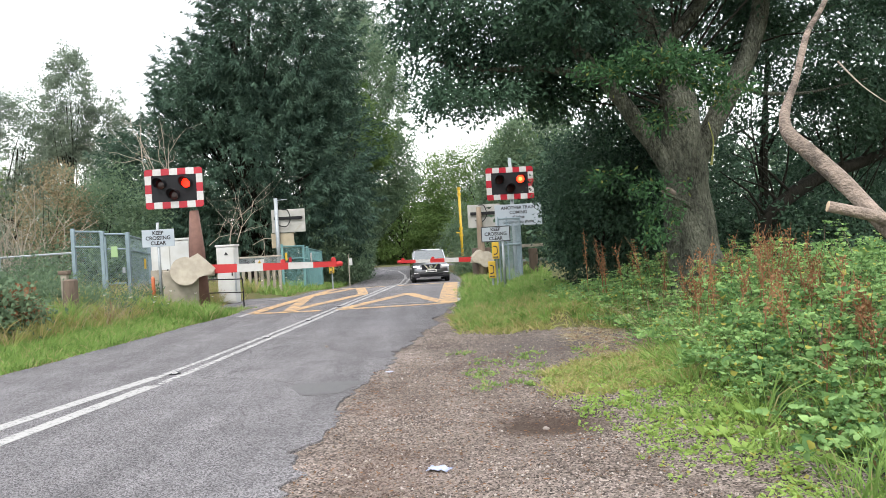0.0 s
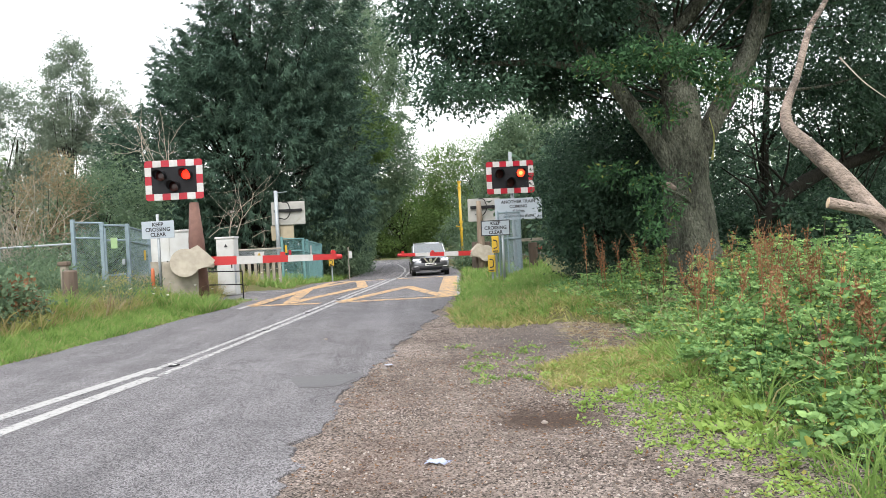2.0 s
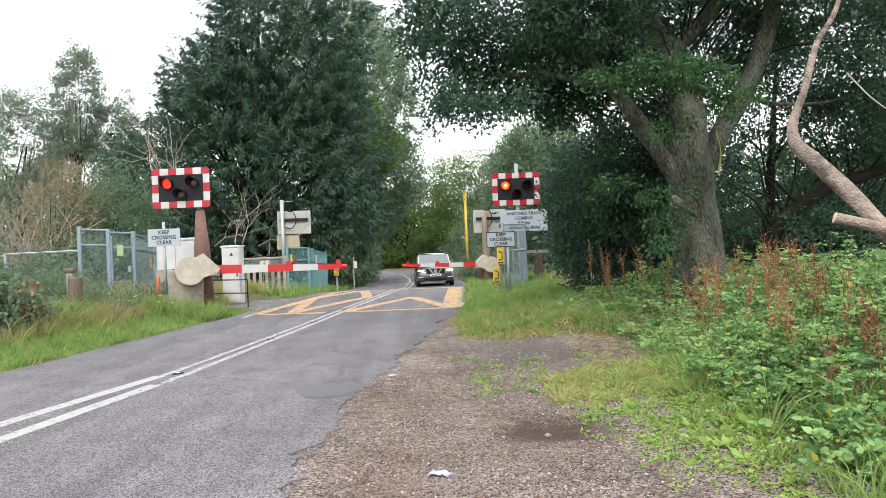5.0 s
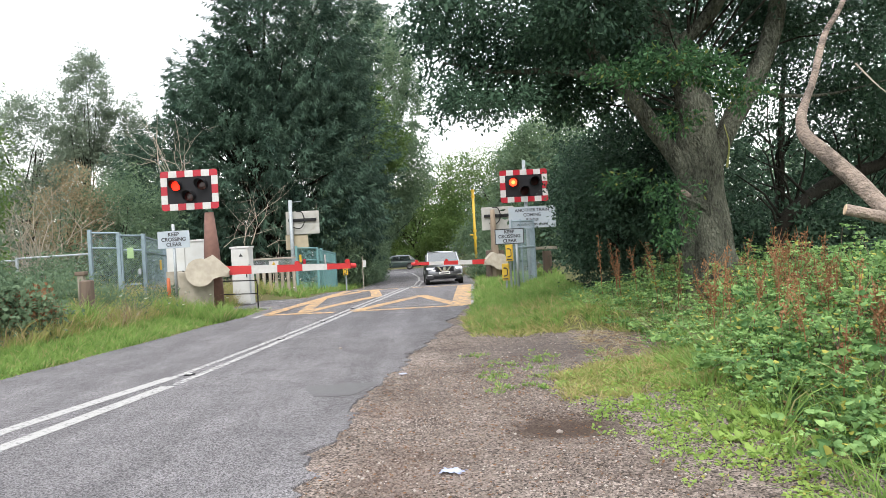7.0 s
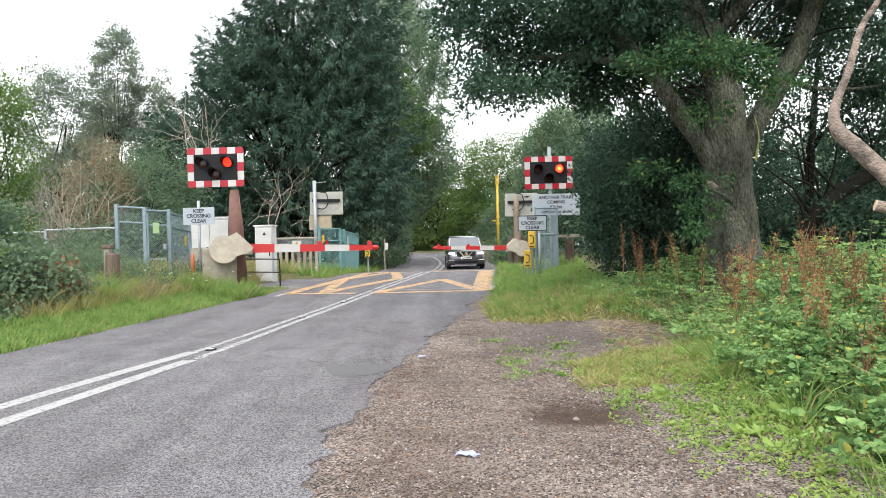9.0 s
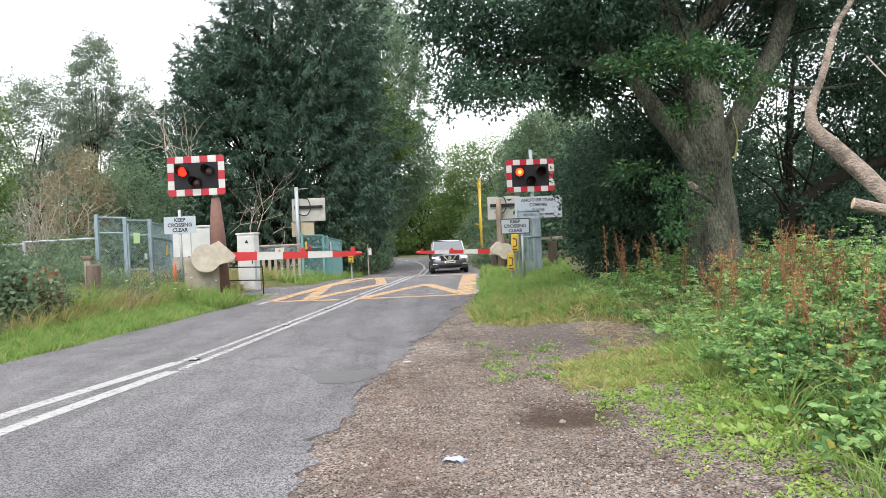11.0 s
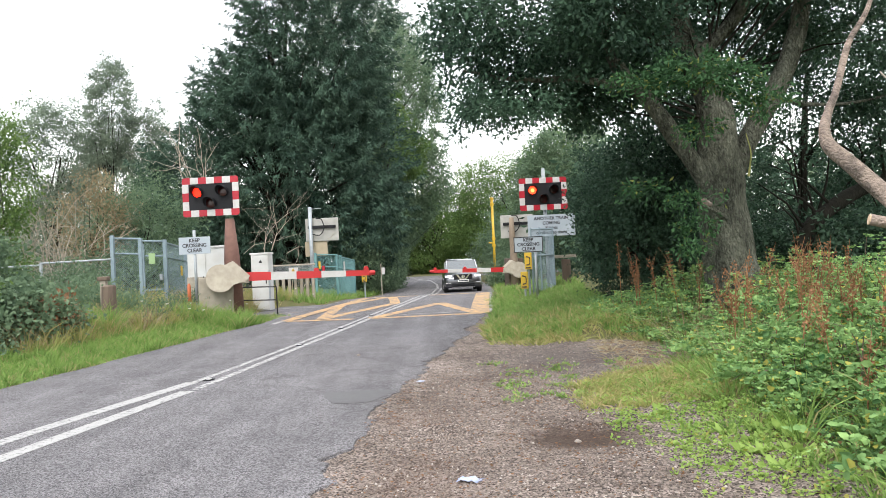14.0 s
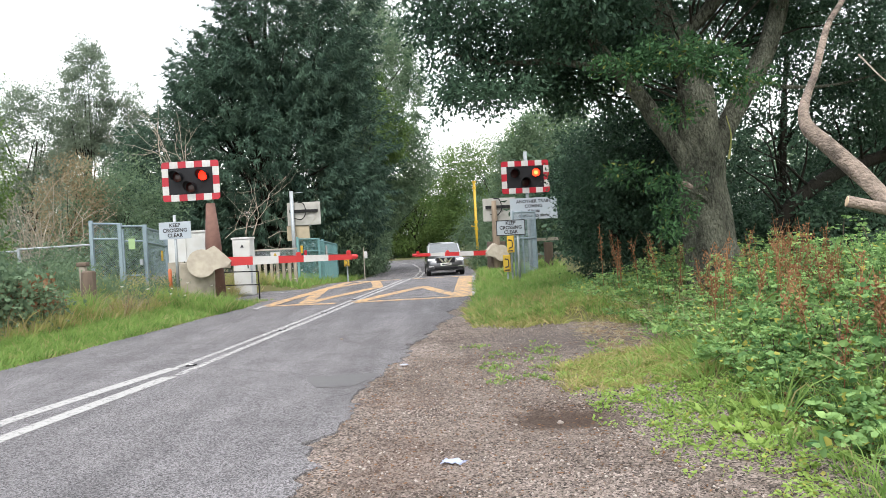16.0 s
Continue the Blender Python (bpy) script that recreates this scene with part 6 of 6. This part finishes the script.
# tall grass and bleached stalks that grow through the bank
x, y = scatter(5600, lambda y: bramble_front(y) - 0.45, lambda y: bramble_front(y) + 1.6, 4.2, 15.5, lambda x, y: 0.25 + 0.75 * (np.sin(x * 2.7 + y * 1.9) * np.sin(y * 1.3 - x * 2.1) > 0.05))
grass("long_grass", x, y, 0.46, 0.006, M_GRASS, "long green grass growing through the brambles", 0.4)
x, y = scatter(1500, lambda y: bramble_front(y) - 0.2, lambda y: bramble_front(y) + 2.8, 6.5, 15.0, lambda x, y: 0.15 + 0.85 * (np.sin(x * 2.1 + y * 2.4) > 0.2))
grass("dry_stalks", x, y, 0.78, 0.004, M_STRAW, "bleached dead stalks among the brambles", 0.35)
x, y = scatter(2600, lambda y: bramble_front(y) - 1.3, lambda y: bramble_front(y) + 0.2, 9.6, 13.0)
grass("straw", x, y, 0.16, 0.006, M_STRAW, "flattened pale straw before the brambles", 2.2)

bl = thing("bramble_thicket", pose(0, 0, 0), "dark bramble bush on the verge with some dead leaves", "bramble bush")
crown("leaves", [((-9.1, 13.7, 0.85), (1.4, 1.5, 0.85), 3), ((-10.5, 15.0, 1.6), (1.5, 1.4, 1.5), 3), ((-8.5, 14.8, 0.85), (0.9, 1.0, 0.55), 1.6)], 900, 34, 0.14, 0.1, 0.066, M_WILLOW, bl, 0.2, 0.4)
crown("dead_leaves", [((-8.15, 14.6, 0.85), (0.6, 0.6, 0.36), 1)], 60, 34, 0.1, 0.09, 0.05, M_DEADLEAF, bl, 0.2, 0.2, "dead brown leaves")
crown("young_leaves", [((-10.7, 14.4, 2.5), (1.1, 0.9, 1.0), 1), ((-9.3, 13.3, 1.5), (0.9, 0.7, 0.5), 0.6)], 120, 34, 0.16, 0.1, 0.07, M_ASH, bl, 0.2, 0.3, "lighter young leaves")


wp = thing("weed_patch", pose(0, 0, 0), "tall mixed green weeds before the railway fence", "weeds")
crown("leaves", [((-8.2, 18.8, 0.62), (1.5, 1.6, 0.4), 3), ((-9.8, 20.0, 0.75), (1.6, 1.2, 0.5), 3), ((-12.0, 19.5, 0.8), (1.8, 1.6, 0.6), 3), ((-7.3, 21.0, 0.6), (0.6, 0.5, 0.35), 1), ((-9.4, 18.2, 0.9), (1.1, 1.0, 0.6), 2), ((-11.2, 20.7, 1.1), (2.0, 0.8, 0.8), 4), ((-13.6, 20.6, 1.2), (1.6, 0.8, 0.8), 2)], 860, 34, 0.13, 0.09, 0.03, M_WILLOW, wp, -0.6, 0.1)
crown("seed_head", [((-8.0, 18.6, 0.85), (1.7, 1.4, 0.3), 3), ((-10.5, 20.0, 1.0), (1.8, 1.0, 0.35), 3)], 70, 16, 0.1, 0.07, 0.02, M_DRYGRASS, wp, -0.9, 0.1, "straw-coloured seed heads")


def dock(x, y, h, n):
    """A dried dock: a stiff stalk with rusty seed whorls."""
    t = thing("dock_plant", pose(0, 0, 0), "dried rust-brown dock stalk among brambles", "weed", "dried docks")
    z0 = float(ground_z(x, y)) - 0.01
    lx, ly = rng.normal() * 0.1, rng.normal() * 0.1
    bm = tube([(x, y, z0), (x + lx * 0.5, y + ly * 0.5, z0 + h * 0.6), (x + lx, y + ly, z0 + h)], [0.006, 0.005, 0.002], 5)
    for k in range(4):
        s = 0.55 + 0.1 * k
        tube([(x + lx * s, y + ly * s, z0 + h * s), (x + lx + rng.normal() * 0.07, y + ly + rng.normal() * 0.07, z0 + h * (s + 0.22))], [0.005, 0.002], 4, bm)
    part("stalk", bm, M_DOCK, t)
    u = 0.5 + 0.5 * rng.random(n)
    pos = np.stack([x + lx * u + rng.normal(size=n) * 0.028, y + ly * u + rng.normal(size=n) * 0.028, z0 + h * u], 1)
    tagged(mesh_of("seed_whorl", leaf_faces(pos, rng.normal(size=(n, 3)) + [0, 0, 0.6], 0.035, 0.022), QUAD, M_DOCK, t), kind="stuff")


for i in range(54):
    dy = 8.0 + 7.0 * rng.random()
    dock(float(bramble_front(dy)) + 0.1 + 2.6 * rng.random() ** 1.3, dy, 0.8 + 0.55 * rng.random(), 70)
for i in range(12):
    dy = 5.2 + 2.8 * rng.random()
    dock(float(bramble_front(dy)) + 0.15 + 1.3 * rng.random(), dy, 0.7 + 0.35 * rng.random(), 85)

x, y = scatter(5200, lambda y: -7.6 + 0 * y, lambda y: -5.35 + 0 * y, 18.3, 19.6)
grass("long_grass", x, y, 0.42, 0.009, M_GRASS, "tall uncut grass before the barrier machine", 0.25)
x, y = scatter(2600, lambda y: -9.4 + 0 * y, lambda y: -7.4 + 0 * y, 15.6, 17.0)
grass("long_grass", x, y, 0.6, 0.008, M_GRASS, "tall uncut grass round an old post", 0.25)
x, y = scatter(5000, lambda y: 0.45 + 0 * y, lambda y: 3.4 + 0 * y, 12.9, 14.3, lambda x, y: soft((y - 12.8 - 0.35 * np.sin(x * 3.3)) / 0.9))
grass("dry_grass", x, y, 0.15, 0.011, M_DRYGRASS, "thin pale grass creeping onto the gravel", 0.5)
# flower heads in the left verge
for i in range(26):
    fx, fy = -7.4 + 1.6 * rng.random(), 17.5 + 3 * rng.random()
    if i > 12:
        fx, fy = -6.6 + 1.6 * rng.random(), 25 + 7 * rng.random()
    z0 = float(ground_z(fx, fy)) - 0.01
    hh = 0.35 + 0.25 * rng.random()
    fl = thing("wild_flower", pose(fx, fy, z0), "white-headed wild flower in the long grass", "flower", "white wild flowers")
    part("stem", tube([(0, 0, 0), (0.02, 0, hh)], 0.004, 4), M_GRASS, fl)
    part("head", tube([(0.02, 0, hh - 0.01), (0.02, 0, hh + 0.01)], [0.02, 0.035], 7), M_FLOWER, fl)

# ---- gravel stones, litter ----
n = 26000
y = 3.6 + 9.5 * rng.random(n) ** 1.5
x = right_edge(y) + 0.3 + (gravel_edge(y) - right_edge(y) - 0.3) * rng.random(n)
s = 0.004 + 0.010 * rng.random(n) ** 2.5
ok = ((x - 0.95) / 0.5) ** 2 + ((y - 6.75) / 0.42) ** 2 > 0.5 + rng.random(n)
x, y, s = x[ok], y[ok], s[ok]
n = len(x)
c = np.stack([x, y, ground_z(x, y) + 0.012 + s * 0.3], 1)
dirs = np.array([[1, 0, 0], [0, 1, 0], [-1, 0, 0], [0, -1, 0], [0, 0, 0.8], [0, 0, -0.8]], float)
rot = rng.random(n) * 6.28
d = np.stack([np.stack([np.cos(rot) * q[0] - np.sin(rot) * q[1], np.sin(rot) * q[0] + np.cos(rot) * q[1], np.full(n, q[2])], 1) for q in dirs], 1)
d *= s[:, None, None] * (0.7 + 0.6 * rng.random((n, 6, 1)))
tagged(mesh_of("loose_stones", c[:, None] + d, [(0, 1, 4), (1, 2, 4), (2, 3, 4), (3, 0, 4), (1, 0, 5), (2, 1, 5), (3, 2, 5), (0, 3, 5)], M_CHIPS), "loose angular stones on the gravel", "stones", kind="stuff")
n = 2600
y = 4 + 7 * rng.random(n)
x = right_edge(y) + (gravel_edge(y) - right_edge(y)) * rng.random(n)
pos = np.stack([x, y, ground_z(x, y) + 0.02], 1)
ax = np.stack([rng.normal(size=n), rng.normal(size=n), 0.1 * rng.normal(size=n)], 1)
tagged(mesh_of("fallen_leaves", leaf_faces(pos, ax, 0.028 * (0.5 + rng.random(n)), 0.012), FOLDED, M_DEADLEAF), "dry brown leaf litter strewn on the gravel", "fallen leaves", kind="stuff")


def lump(r, seed, flat=0.7):
    bm = bmesh.new()
    bmesh.ops.create_icosphere(bm, subdivisions=2, radius=r)
    for v in bm.verts:
        v.co *= 1 + 0.35 * noise.noise(v.co * (1.5 / r) + Vector((seed, 0, 0)))
        v.co.z *= flat
    return bm


for x, y, r, mat, lab in ((0.94, 6.7, 0.028, M_STONE, "pale stone lying in the earthy hollow"), (-0.62, 9.55, 0.035, M_STONE, "pale stone at the broken road edge"), (-1.75, 12.6, 0.03, M_STONE, "small pale stone on the asphalt"), (0.55, 6.2, 0.018, M_STONE, "small pale stone on the gravel")):
    z = float(prof(y)) + 0.002 if x < float(right_edge(y)) else float(ground_z(x, y)) + 0.012
    tagged(part("stone", lump(r, x * 9), mat, at=pose(x, y, z + r * 0.3)), lab, "stone")
bm = bmesh.new()
bmesh.ops.create_grid(bm, x_segments=10, y_segments=7, size=0.5)
for v in bm.verts:
    v.co.x *= 0.16 * (1 + 0.5 * noise.noise(Vector((v.co.y * 5, 1, 0))))
    v.co.y *= 0.1 * (1 + 0.6 * noise.noise(Vector((v.co.x * 30, 7, 0))))
    v.co.z = 0.016 + 0.022 * noise.noise(v.co * 26)
bmesh.ops.solidify(bm, geom=bm.faces[:], thickness=0.002)
tagged(part("litter", bm, M_PAPER, at=pose(-0.01, 5.55, float(ground_z(0, 5.55)) + 0.012, 0, 0, -25)), "crumpled pale blue scrap of paper on the gravel", "litter")
bm = lump(0.055, 4.0, 0.1)
tagged(part("litter", bm, M_PAPER, at=pose(-0.58, 9.75, float(ground_z(-0.58, 9.75)) + 0.04)), "flattened white scrap at the road edge", "litter")


# ---- movement ----
SWAPS = [0.05, 0.45, 0.85, 1.17, 1.57, 1.92, 2.3, 2.7, 3.1, 3.48, 3.9, 4.3, 4.68, 5.06, 5.43, 5.82, 6.2, 6.57, 6.95, 7.4, 7.8, 8.07, 8.42, 8.8, 9.2, 9.66, 10.03, 10.4, 10.78, 11.16, 11.55, 11.95, 12.27, 12.65, 13.1, 13.5, 13.9, 14.12, 14.56, 14.9, 15.3, 15.75]


def lamp_rows():
    """The light jumps between the two heads of a signal."""
    place = [pose(0.34, -0.056, 0.12), pose(-0.34, -0.056, 0.12)]
    rows, now = [(0.0, place[0])], 0
    for t in SWAPS:
        a = round(t * FPS) / FPS
        if a - 1 / FPS > rows[-1][0] + 0.001:
            rows.append((a - 1 / FPS, place[now]))
        now = 1 - now
        rows.append((a, place[now]))
    return rows + [(16.0, place[now])]


def passing(t0, x0, speed):
    """Along the main road from right to left, turning away round the bend; x0 at t0."""
    def at(t):
        x = x0 - speed * (t - t0)
        x = min(max(x, -75), 70)
        away = max(0.0, -6.0 - x)
        return pose(x, 75 + away * away * 0.012, -0.19, 0, 0, -90 - min(60, 2 * away * 0.69))
    start, stop = t0 - (70 - x0) / speed, t0 + (x0 + 75) / speed
    times = [0.0] + [t for t in (start + (stop - start) * k / 16 for k in range(17)) if 0.05 < t < 15.95] + [16.0]
    return [(t, at(t)) for t in times]


def motions():
    walk(lamp_left, lamp_rows())
    walk(lamp_right, lamp_rows())
    walk(red_car, passing(2.7, -3.2, 19))
    walk(rack_van, passing(3.1, -2.1, 19))
    walk(green_car, passing(6.93, -3.2, 20))
    walk(small_van, passing(9.7, -2.4, 19))
    walk(blue_car, passing(12.15, -3.6, 24))


motions()
